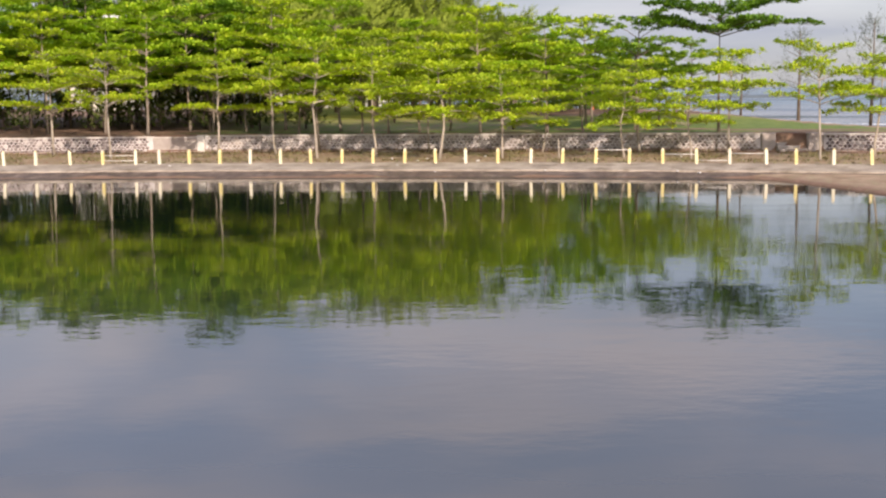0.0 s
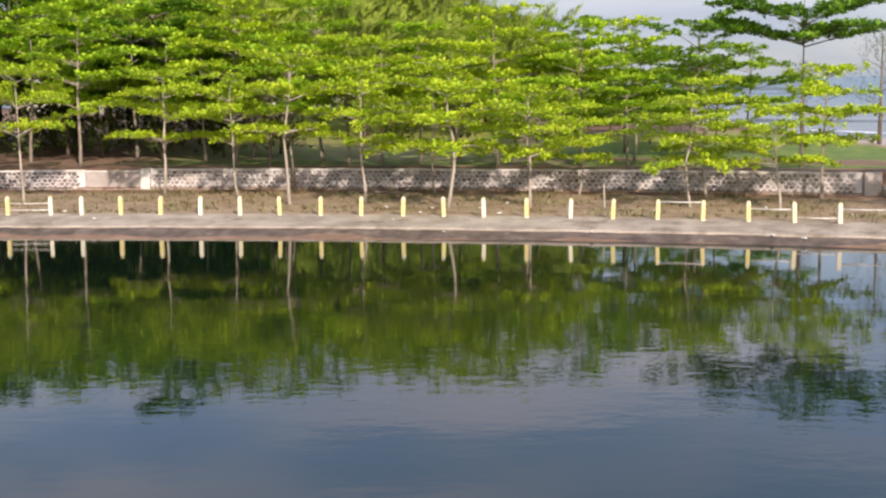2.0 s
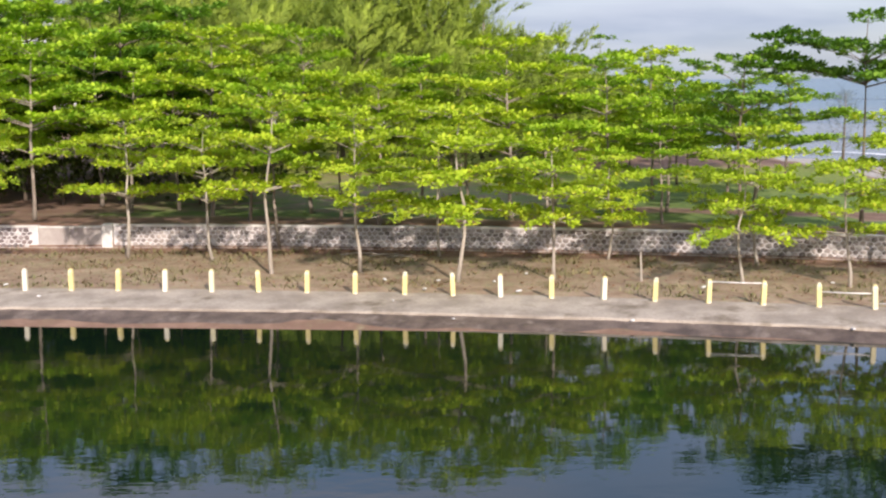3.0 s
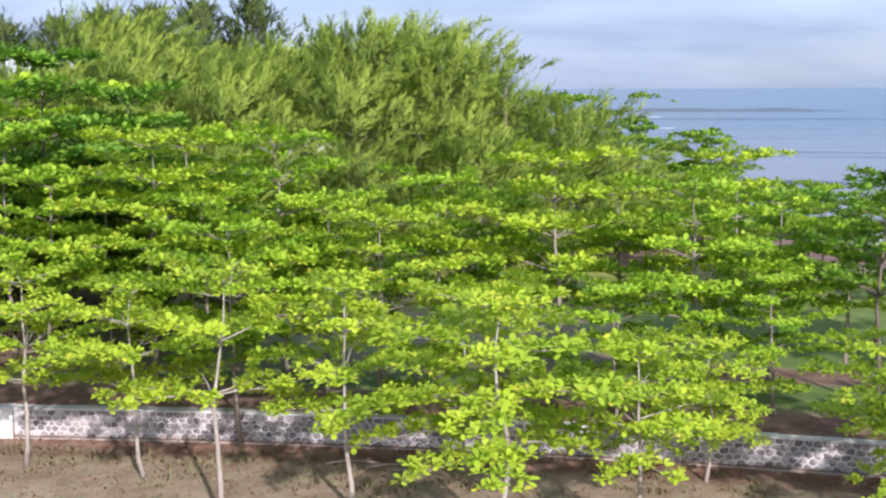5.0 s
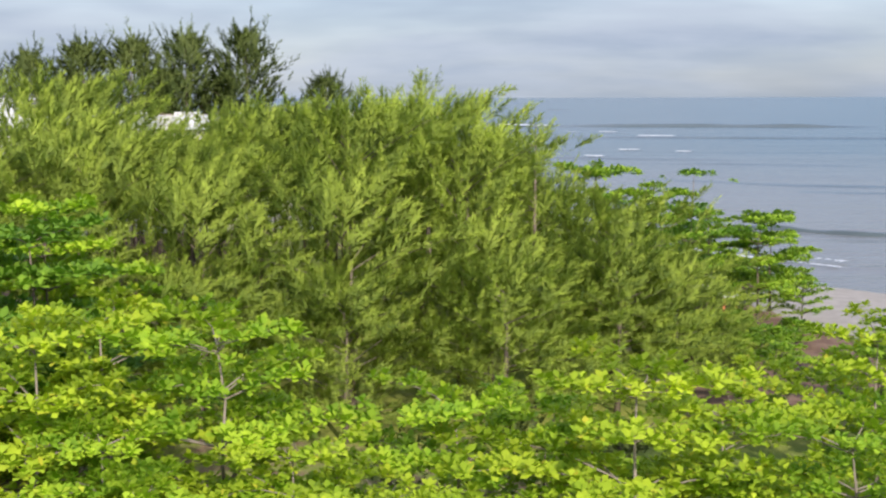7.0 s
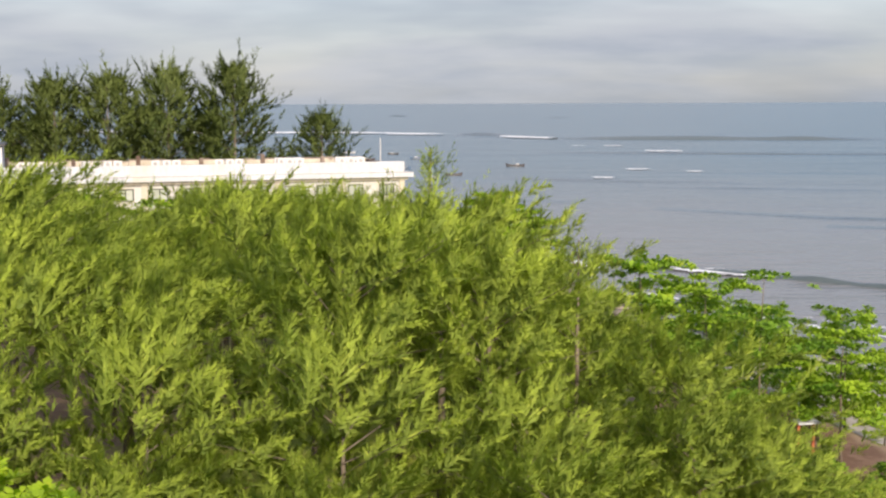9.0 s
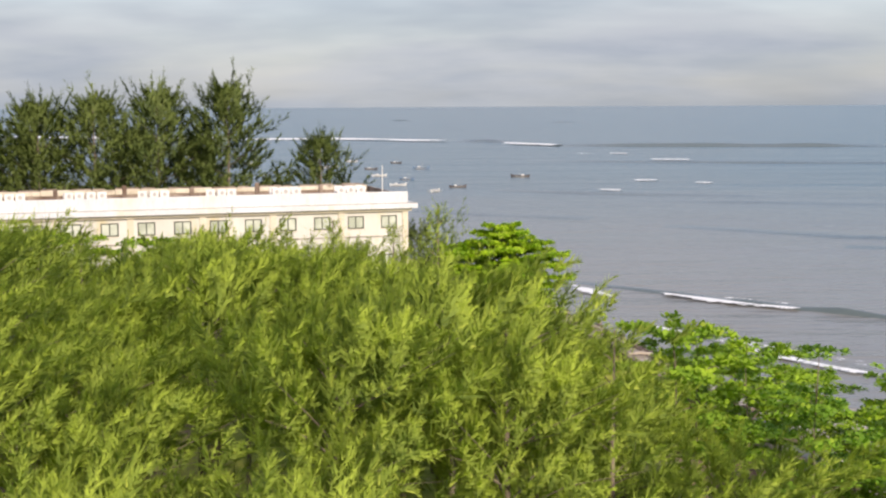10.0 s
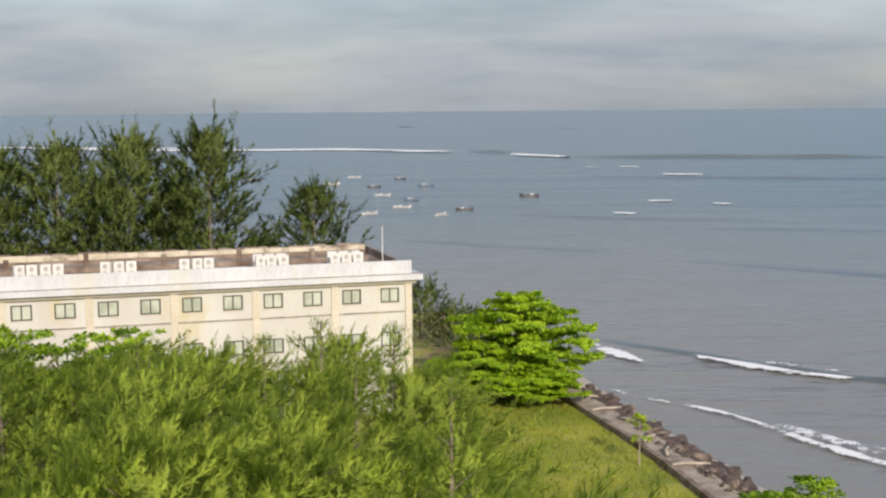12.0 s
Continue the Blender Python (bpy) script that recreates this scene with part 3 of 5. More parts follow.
def almond_tree(seed, label, group, high, spread, tiers, first, bare, mat, bark, limbs=5, leaf=0.24, lean=0.25, flat=0.5, simple=True, leader=0.0, steep=0.0, full=1.0, droop=0.0, twigs=0.15, leaves=9):
    """A tropical almond: a slim trunk with whorls of level limbs; each limb forks into a flat fan of shoots, and every shoot ends in an upturned rosette of leaves.
    first: height of the lowest whorl; bare: share of each limb without leaves; full: how close the rosettes stand; leader: a bare top shoot with a tuft."""
    rs = np.random.RandomState(seed)
    ob = thing("almond_tree", label, "tree", group)
    k = 7
    hs = np.linspace(-0.35, high * 0.96, k)
    bend = np.cumsum(rs.normal(0, lean / k, (k, 2)), 0)
    trunk = [Vector((bend[i, 0], bend[i, 1], hs[i])) for i in range(k)]
    r0 = 0.045 + high * 0.0070
    wood = Shape().tube(trunk, [r0 * (1.25 if i == 0 else 1 - 0.82 * i / (k - 1)) for i in range(k)], 7)

    def trunk_at(z):
        return Vector([np.interp(z, hs, [p[c] for p in trunk]) for c in range(3)])

    spots = []
    tier_z = first + (high * 0.95 - first) * (np.linspace(0, 1, tiers) ** 0.95)
    for j, z in enumerate(tier_z):
        f = j / max(1, tiers - 1)
        reach = spread * (0.86 + 0.30 * math.sin(math.pi * min(1, f * 1.15 + 0.12))) * (1 - flat * f ** 2.0) * rs.uniform(0.88, 1.1)
        turn, count = rs.uniform(0, 6.28), max(3, limbs + rs.randint(-1, 2))
        for i in range(count):
            a = turn + 2 * math.pi * i / count + rs.normal(0, 0.28)
            long = reach * rs.uniform(0.55, 1.2)
            rise = steep + rs.uniform(-0.02, 0.17) + 0.10 * f - droop * (1 - f)
            foot = trunk_at(max(first * 0.8, z + rs.uniform(-0.16, 0.16)))
            d = Vector((math.cos(a), math.sin(a), 0))
            side = Vector((-d.y, d.x, 0))
            bow = side * rs.normal(0, 0.12) * long

            def along(s):
                return foot + d * long * s + bow * math.sin(3 * s) + Vector((0, 0, long * (rise * s + 0.10 * math.sin(2.6 * s))))

            rr = r0 * 0.42 * (1 - 0.5 * f)
            wood.tube([along(s) for s in (0, 0.33, 0.66, 0.98)], [rr, rr * 0.75, rr * 0.5, rr * 0.2], 4, False)
            stems = max(4, int(long * 3.3))
            for q in range(stems):
                s = bare + (1 - bare) * (q + rs.uniform(0.1, 0.9)) / stems
                at = along(s)
                arm = (0.24 + 0.42 * long * s * (1.25 - s)) * rs.uniform(0.45, 1.15)
                off = side * (1 if q % 2 else -1) + d * rs.uniform(0.35, 0.9)
                end = at + off.normalized() * arm + Vector((0, 0, arm * rs.uniform(0.0, 0.16) + 0.04))
                if rs.uniform() < twigs:
                    wood.tube([at, end], [rr * 0.4, rr * 0.15], 3, False)
                n_on = max(1, int(arm / 0.23 * full + rs.uniform(0, 1)))
                for m in range(n_on):
                    p = at.lerp(end, (m + 1) / n_on)
                    spots.append((p.x + rs.normal(0, 0.07), p.y + rs.normal(0, 0.07), p.z + rs.normal(0.03, 0.06), d.x, d.y, rs.uniform(0.75, 1.2)))
            for m in range(2):
                p = along(1.0)
                spots.append((p.x + rs.normal(0, 0.15), p.y + rs.normal(0, 0.15), p.z + rs.normal(0.05, 0.06), d.x, d.y, rs.uniform(0.9, 1.2)))

    def tuft(c, wide, count):
        for _ in range(count):
            o = rs.normal(0, wide * 0.5, 2)
            r = math.hypot(*o)
            spots.append((c.x + o[0], c.y + o[1], c.z - 0.25 * r + rs.normal(0, 0.06), o[0] / (r + 0.3), o[1] / (r + 0.3), rs.uniform(0.8, 1.15)))

    top = trunk_at(high * 0.96)
    tuft(top, 0.8, 9)
    if leader:
        tip = top + Vector((0.1, 0, leader))
        wood.tube([top, tip], [r0 * 0.3, r0 * 0.15], 4)
        tuft(tip, 1.5, 26)
    spots = np.array(spots)
    count = len(spots) * leaves
    turn = np.tile(np.arange(leaves) * 2.39996, len(spots)) + np.repeat(rs.uniform(0, 6.28, len(spots)), leaves) + rs.normal(0, 0.25, count)
    lift = np.radians(np.tile(np.linspace(-10, 58, leaves), len(spots)) + rs.normal(0, 11, count))
    own = np.repeat(spots, leaves, axis=0)
    ring = np.stack([np.cos(turn), np.sin(turn), np.zeros(count)], 1)
    way = ring * np.cos(lift)[:, None] + np.array((0, 0, 1.0)) * np.sin(lift)[:, None]
    way[:, :2] += 0.25 * own[:, 3:5]
    up = np.array((0, 0, 1.0)) + rs.normal(0, 0.22, (count, 3)) - 0.3 * ring
    size = leaf * own[:, 5] * rs.uniform(0.75, 1.2, count)
    face = np.stack([0.35 * own[:, 3] + 0.30 * ring[:, 0], 0.35 * own[:, 4] + 0.30 * ring[:, 1], np.full(count, 0.8)], 1)
    part("trunk", wood.mesh("trunk", bark, True), ob)
    part("crown", leaf_mesh("crown", own[:, :3] + 0.02 * ring, way, up, size, size * 0.60, face, mat, simple), ob)
    return ob


def casuarina(seed, label, group, high, spread, first, boughs, mat, tall=False, plume=1.3, needles=24, lean=(0.12, 0.0), low=0.0, wide=0.035, every=0.42, shoots=0, fan=1.0, heart=0.10, stout=1.7):
    """A beach she-oak: long boughs that sweep out and up, set with soft tapering plumes of thin needles. low: share of
    the crown's foot without boughs; shoots: long leaders that stand above the crown; heart, stout: share and width of
    the close needles in a plume's middle.
    """
    rs = np.random.RandomState(seed)
    ob = thing("casuarina_tree", label, "tree", group)
    peak = 0.95 if tall else 0.72
    wood = Shape().tube([(0, 0, -0.4), (0.1, 0.05, high * 0.4), (0.15, 0.1, high * (peak if tall else 0.58))], [0.10 + high * 0.008, 0.07 + high * 0.004, 0.03], 7)
    base, way, long, broad, face, growth_shade = [], [], [], [], [], []

    def brush(foot, d, size, out, thin=1.0, share=1.0):
        """A plume: side sprays fan out along a shoot that bends a little to its tip, each of them a tuft of thin needles; a few broader ones fill its heart."""
        count = int(needles * share * rs.uniform(0.85, 1.15))
        sprays = max(4, count // 8)
        dd = np.array(d.normalized())
        bend = rs.normal(0, 0.10, 3) + np.array((lean[0] * 0.2, lean[1] * 0.2, -0.05))
        at = (np.arange(sprays) + rs.uniform(0, 1, sprays)) / sprays
        side = rs.normal(size=(sprays, 3))
        side -= (side @ dd)[:, None] * dd
        side /= np.linalg.norm(side, axis=1)[:, None]
        spray_way = dd + side * (rs.uniform(0.45, 1.0, sprays) * thin * fan * (1.1 - 0.7 * at))[:, None] + bend * (1.5 * at)[:, None]
        spray_way /= np.linalg.norm(spray_way, axis=1)[:, None]
        spray_long = size * (0.46 - 0.24 * at) * rs.uniform(0.75, 1.2, sprays)
        root = np.array(foot) + dd * (at * size * 0.80)[:, None] + bend * (at * at * size)[:, None]
        pick = np.arange(count) % sprays
        s = rs.uniform(0.0, 0.8, count)
        core = (rs.uniform(size=count) < heart) & (at[pick] < 0.72)
        s = np.where(core, s * 0.55, s)
        loose = rs.normal(0, 1, (count, 3)) * np.where(core, 0.22, 0.40)[:, None]
        base.append(root[pick] + spray_way[pick] * (s * spray_long[pick])[:, None])
        way.append(spray_way[pick] + loose)
        long.append((0.09 + 0.34 * spray_long[pick]) * rs.uniform(0.75, 1.25, count) * np.where(core, 1.0 + 0.12 * (stout - 1.7), 1.0))
        # Paints shade into a plume's foot and heart; new growth at tips stays light.
        growth_shade.append(np.clip(0.75 * at[pick] + 0.45 * s - 0.05, 0, 1) ** 1.2)
        broad.append(np.where(core, wide * stout, wide * rs.uniform(0.8, 1.2, count)))
        face.append(np.array(out) + side[pick] * 0.32 + np.array((0, 0, 0.35)) * at[pick][:, None])

    for b in range(boughs):
        u = low + (1 - low) * (b + rs.uniform(0, 1)) / boughs
        a = b * 2.39996 + rs.normal(0, 0.3)
        d = Vector((math.cos(a), math.sin(a), 0))
        if tall:
            reach = spread * (1 - 0.94 * u ** 1.5) * rs.uniform(0.75, 1.15)
            z, rise = first + (high - first) * 0.90 * u, 0.45 + 0.6 * u
        else:
            reach = spread * (1 - 0.74 * u ** 2.6) * rs.uniform(0.70, 1.20)
            z, rise = first + (high - first) * 0.70 * u, 0.30 + 0.60 * u
        droop = rs.uniform(0.05, 0.32)
        side = Vector((-d.y, d.x, 0))
        bow = side * rs.normal(0, 0.15) * reach

        def along(s):
            return d * reach * s + bow * s * s + Vector((lean[0] * s * reach * 0.4, lean[1] * s * reach * 0.4, z + reach * (rise * s - droop * s * s)))

        if b % 3 == 0:
            wood.tube([along(0), along(0.4), along(0.9)], [0.04, 0.025, 0.006], 3, False)
        span = max(4, int(reach * 0.85 / every))
        for q in range(span):
            s = 0.16 + 0.86 * (q + rs.uniform(0, 1)) / span
            wing = rs.normal(0, 0.30) * (1.15 - 0.7 * s) * (0.4 + 0.15 * reach)
            foot = along(min(s, 1.02)) + side * wing - Vector((0, 0, abs(wing) * 0.35 + 0.1))
            up = Vector((lean[0] * 0.7, lean[1] * 0.7, 0.85)) + d * (0.35 + 0.75 * s * (1 - u)) + side * wing * 0.7 + Vector(rs.normal(0, 0.17, 3))
            brush(foot, up, plume * rs.uniform(0.6, 1.2) * (1.0 - 0.2 * u), d * 0.55 + side * wing * 0.8 + Vector((0, 0, 0.45)))
    crest = Vector((0.15, 0.1, high * peak))
    for k in range(16):
        off = Vector((rs.normal(0, 1.3 if tall else 0.9), rs.normal(0, 1.3 if tall else 0.9), 0))
        off.z = rs.uniform(-0.8, 0.0) - 1.1 * off.length if tall else rs.uniform(-0.6, 1.2)
        brush(crest + off, Vector((off.x * 0.4 + lean[0] * 0.4, off.y * 0.4, 1.4)), plume * (rs.uniform(1.0, 1.7) if tall else rs.uniform(0.8, 1.25)), (off.x, off.y, 0.5))
    for k in range(shoots):
        off = Vector((rs.normal(0, spread * 0.35), rs.normal(0, spread * 0.35), 0))
        foot = crest + off + Vector((0, 0, rs.uniform(-0.4, 0.6)))
        up = Vector((lean[0] * rs.uniform(0.2, 1.4), off.y * 0.04, 1.0))
        brush(foot, up, plume * rs.uniform(1.2, 1.6), (off.x * 0.2, off.y * 0.2, 0.6), 0.55, 0.75)
    base, way, long, broad, face, growth_shade = (np.concatenate(k) for k in (base, way, long, broad, face, growth_shade))
    part("trunk", wood.mesh("trunk", "bark", True), ob)
    part("crown", needle_mesh("crown", base, way, long, broad, face, mat, rs, growth_shade), ob)
    return ob


PLACED = {}


def place(trees, spots, seed, swing=None, share=0.975):
    """Puts the trees of a list at spots of (x, y, height), each turned and sized by chance; the first spot of a tree is
    left for the tree itself.
    """
    rnd = random.Random(seed)
    tops = {}
    for i, (x, y, high) in enumerate(spots):
        tree = trees[i % len(trees)]
        if tree not in tops:
            crown = next(c for c in tree.children if c.name.startswith("crown"))
            zs = np.empty(len(crown.data.vertices) * 3)
            crown.data.vertices.foreach_get("co", zs)
            tops[tree] = float(np.quantile(zs[2::3], share))
        own = tops[tree]
        floor = 0.60 + 0.018 * (y - post_line(x)) if y < wall_line(x) else land(x, y)
        k = (high - floor) / own
        wide = k ** 0.7
        m = pose(x, y, floor, 0, 0, rnd.uniform(0, 360) if swing is None else rnd.uniform(-swing, swing)) @ Matrix.Diagonal((wide * rnd.uniform(0.92, 1.1), wide * rnd.uniform(0.92, 1.1), k, 1))
        if tree in PLACED:
            copy_thing(tree, m)
        else:
            PLACED[tree] = m


YOUNG = "young tropical almond tree with level tiers of bright yellow-green leaves"
MID = "tropical almond tree with layered bright green leaves"
OLD = "large tropical almond tree with dense dark green crown"
COAST = "spreading tropical almond tree with thin level tiers beside the beach"
SHE = "bushy casuarina tree with feathery olive-green plumes"
PINE = "tall dark casuarina tree with upswept feathery boughs behind the building"

young = [
    almond_tree(11, YOUNG, "young trees on the bank", 7.0, 3.0, 4, 3.1, 0.18, "leaf_young", "bark_pale", 6, 0.235, 0.8, 0.35, False, full=1.15),
    almond_tree(13, YOUNG, "young trees on the bank", 7.0, 3.1, 3, 3.4, 0.18, "leaf_young", "bark_pale", 6, 0.235, 1.0, 0.3, False, full=1.2),
    almond_tree(15, YOUNG, "young trees on the bank", 7.0, 3.0, 4, 2.9, 0.18, "leaf_young", "bark_pale", 6, 0.235, 0.8, 0.45, False, full=1.15),
]
low_young = [
    almond_tree(12, YOUNG, "young trees on the bank", 6.0, 3.5, 4, 2.4, 0.12, "leaf_young", "bark_pale", 6, 0.235, 0.6, 0.4, False, droop=0.14, full=1.3),
    almond_tree(14, YOUNG, "young trees on the bank", 6.0, 3.2, 4, 2.5, 0.15, "leaf_young", "bark_pale", 6, 0.235, 0.5, 0.4, False, droop=0.10, full=1.3),
]
mids = [
    almond_tree(21, MID, "trees behind the wall", 9.0, 3.9, 5, 3.4, 0.20, "leaf_mid", "bark_mid", 6, 0.275, 0.7, 0.3, full=1.1),
    almond_tree(22, MID, "trees behind the wall", 9.0, 4.1, 4, 4.0, 0.20, "leaf_mid", "bark_mid", 6, 0.275, 0.9, 0.25, full=1.15),
    almond_tree(23, MID, "trees behind the wall", 9.0, 3.9, 5, 3.4, 0.18, "leaf_young", "bark_mid", 6, 0.275, 0.7, 0.3, full=1.1),
]
olds = [
    almond_tree(31, OLD, "large trees in the grove", 12.0, 4.6, 6, 3.4, 0.2, "leaf_dark", "bark", 7, 0.36, 0.6, 0.5, full=1.0),
    almond_tree(32, OLD, "large trees in the grove", 12.0, 4.8, 6, 3.6, 0.2, "leaf_mid", "bark", 7, 0.36, 0.6, 0.5, full=1.0),
]
coasts = [
    almond_tree(41, COAST, "trees beside the beach", 8.0, 4.2, 3, 4.2, 0.28, "leaf_coast", "bark", 6, 0.33, 0.6, 0.3, leader=1.3),
    almond_tree(42, COAST, "trees beside the beach", 8.0, 3.9, 4, 2.8, 0.2, "leaf_coast", "bark", 6, 0.33, 0.6, 0.35),
    almond_tree(43, COAST, "trees beside the beach", 8.0, 4.0, 4, 3.0, 0.2, "leaf_coast", "bark", 6, 0.33, 0.6, 0.4),
]
FRONT = [(-14.9, 84.6, 7.0), (-7.65, 80.1, 7.8), (-4.2, 80.2, 7.2), (-0.35, 77.6, 7.4), (3.5, 77.6, 6.1), (10.7, 76.5, 5.6), (14.2, 75.2, 5.2), (12.2, 80.4, 6.4), (17.4, 79.6, 6.9),
         (-25.9, 86.0, 7.4), (-31.6, 88.0, 7.5), (-0.9, 83.9, 6.5), (24.6, 74.0, 6.4), (-36.0, 86.0, 7.4), (6.2, 82.5, 5.2), (-10.8, 83.6, 6.8)]
umbrella = almond_tree(16, "wide umbrella-shaped tropical almond with yellow-green leaf tiers on the bank", "young trees on the bank", 7.0, 3.7, 3, 3.7, 0.22, "leaf_young", "bark_pale", 7, 0.235, 0.3, 0.1, False, steep=0.10, full=1.1)
place([umbrella], [(-20.8, 81.4, 7.4), (20.7, 71.6, 7.1)], 22)
place(young, [p for p in FRONT if p[0] < -3], 1)
place(low_young, [p for p in FRONT if p[0] > -3], 1)
BEHIND = [(-20.5, 90.5, 10.4), (-16.6, 93.5, 9.4), (-12.0, 91.2, 11.0), (-7.2, 92.3, 11.0), (-1.7, 90.4, 9.5), (2.5, 89.6, 10.3), (7.0, 87.6, 9.5), (10.2, 91.0, 8.8), (-3.6, 86.8, 8.5), (-8.2, 86.6, 8.3), (-24.5, 94.0, 10.0),
          (-29.0, 95.5, 10.6), (-33.5, 95.0, 10.2), (-18.6, 96.5, 11.0), (-11.6, 96.6, 10.7), (-38.0, 97.0, 10.5), (3.9, 84.6, 6.5), (10.6, 97.4, 9.9), (13.6, 92.6, 8.2), (9.2, 86.0, 6.6), (-5.6, 89.4, 8.7), (-9.9, 89.2, 9.0), (0.6, 93.0, 8.6), (5.0, 92.4, 9.0), (-14.2, 94.2, 9.4)]
place(mids, BEHIND, 2)
GROVE = [(-18.2, 99.8, 14.0), (-24.0, 102.0, 12.8), (-29.5, 103.5, 14.0), (-35.5, 104.0, 13.6), (-14.7, 100.6, 12.4), (-22.0, 108.5, 13.0), (-28.5, 112.0, 13.5), (-16.6, 107.5, 12.6), (-42.0, 106.0, 13.6), (-36.0, 114.0, 13.0), (-29.4, 108.5, 13.6), (-25.6, 106.0, 12.8), (-33.0, 109.0, 13.4), (-26.6, 99.2, 12.3)]
place(olds, GROVE, 3)
SHORE_TREES = [(15.8, 96.0, 7.6), (13.4, 105.0, 7.8), (19.5, 103.5, 8.6), (18.4, 112.0, 7.4), (17.0, 137.5, 9.4),
               (16.4, 150.0, 8.6), (12.4, 147.0, 10.6), (8.0, 144.0, 12.0), (16.6, 157.0, 7.4), (11.2, 154.0, 9.6), (20.2, 147.0, 8.6), (35.0, 98.0, 8.2), (19.5, 118.0, 7.2), (15.0, 110.5, 7.0), (12.0, 114.0, 6.4), (-26.5, 180.0, 12.4), (-33.0, 177.0, 12.8)]
place(coasts, SHORE_TREES, 4)
place(mids, [(-29.6, 178.5, 13.0), (-24.4, 182.0, 12.3), (-35.5, 180.5, 13.0)], 24)
lone = almond_tree(46, "tropical almond with a bare leader and single top tuft", "trees beside the beach", 8.2, 3.6, 3, 3.8, 0.2, "leaf_dark", "bark", 6, 0.3, 0.2, 0.35, leader=3.0)
place([lone], [(12.8, 137.4, 12.2)], 17, 0, 0.999)
tall = almond_tree(45, "tall dark tropical almond with wide rising boughs and a bare leader", "", 8.8, 5.2, 2, 7.2, 0.16, "leaf_deep", "bark", 9, 0.31, 0.3, 0.0, leader=2.4, steep=0.04)
place([tall], [(18.0, 85.3, 11.3)], 13, 0, 0.999)
thin = almond_tree(48, "slender dark tropical almond with separate rising boughs", "trees behind the wall", 9.2, 3.4, 4, 4.6, 0.35, "leaf_dark", "bark", 4, 0.30, 0.4, 0.1, steep=0.22, full=0.8)
place([thin], [(13.0, 87.0, 10.0)], 21, 0, 0.995)
big = [almond_tree(44, "broad dense tropical almond tree beside the sea wall", "", 8.5, 6.5, 8, 1.4, 0.12, "leaf_mid", "bark", 10, 0.36, 0.4, 0.72, full=1.4, steep=0.04)]
place(big, [(2.6, 207.0, 10.5), (-0.6, 203.0, 7.2), (4.0, 202.5, 6.2)], 8)

bush = almond_tree(47, "low broad-leaved shrub on the grass behind the beach", "shrubs behind the beach", 2.4, 1.6, 4, 0.5, 0.1, "leaf_coast", "bark", 6, 0.30, 0.1, 0.5, steep=0.1)
place([bush], [(14.0, 131.5, 4.6), (11.6, 129.0, 5.0), (15.6, 128.0, 4.4), (12.8, 125.0, 5.2), (17.6, 131.5, 4.2), (8.8, 167.0, 4.3), (10.6, 170.0, 4.2)], 19)
shade = almond_tree(49, "rounded broad-leaved almond tree on the sand behind the beach", "trees beside the beach", 5.0, 2.5, 5, 1.2, 0.1, "leaf_coast", "bark", 7, 0.26, 0.2, 0.6, full=1.3, steep=0.08)
place([shade], [(16.4, 168.0, 6.3), (13.2, 166.5, 5.9), (18.8, 165.0, 5.4), (11.8, 163.5, 5.4), (17.4, 143.0, 5.4), (14.0, 144.5, 5.2), (18.4, 149.0, 5.4), (21.4, 152.5, 5.0), (15.4, 153.5, 5.2), (19.6, 157.5, 5.0), (13.8, 158.6, 5.2), (21.6, 144.6, 4.8)], 23)

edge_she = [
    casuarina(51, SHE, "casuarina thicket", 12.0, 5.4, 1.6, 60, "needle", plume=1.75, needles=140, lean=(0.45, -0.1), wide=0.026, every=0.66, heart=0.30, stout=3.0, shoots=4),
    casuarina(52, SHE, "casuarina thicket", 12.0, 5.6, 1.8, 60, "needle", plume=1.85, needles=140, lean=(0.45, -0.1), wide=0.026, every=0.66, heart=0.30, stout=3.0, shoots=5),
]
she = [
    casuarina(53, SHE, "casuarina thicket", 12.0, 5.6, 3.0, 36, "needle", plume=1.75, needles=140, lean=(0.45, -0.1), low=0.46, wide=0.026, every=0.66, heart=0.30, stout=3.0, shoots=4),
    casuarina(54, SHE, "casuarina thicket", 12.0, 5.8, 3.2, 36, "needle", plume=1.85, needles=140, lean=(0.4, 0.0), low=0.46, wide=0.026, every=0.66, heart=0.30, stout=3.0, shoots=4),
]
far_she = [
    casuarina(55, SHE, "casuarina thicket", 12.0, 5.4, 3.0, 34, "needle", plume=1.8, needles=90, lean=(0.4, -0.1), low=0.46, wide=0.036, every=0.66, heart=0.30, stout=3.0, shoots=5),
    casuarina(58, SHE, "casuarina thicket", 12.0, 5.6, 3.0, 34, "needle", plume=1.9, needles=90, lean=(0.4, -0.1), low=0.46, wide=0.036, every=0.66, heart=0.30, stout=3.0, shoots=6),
]


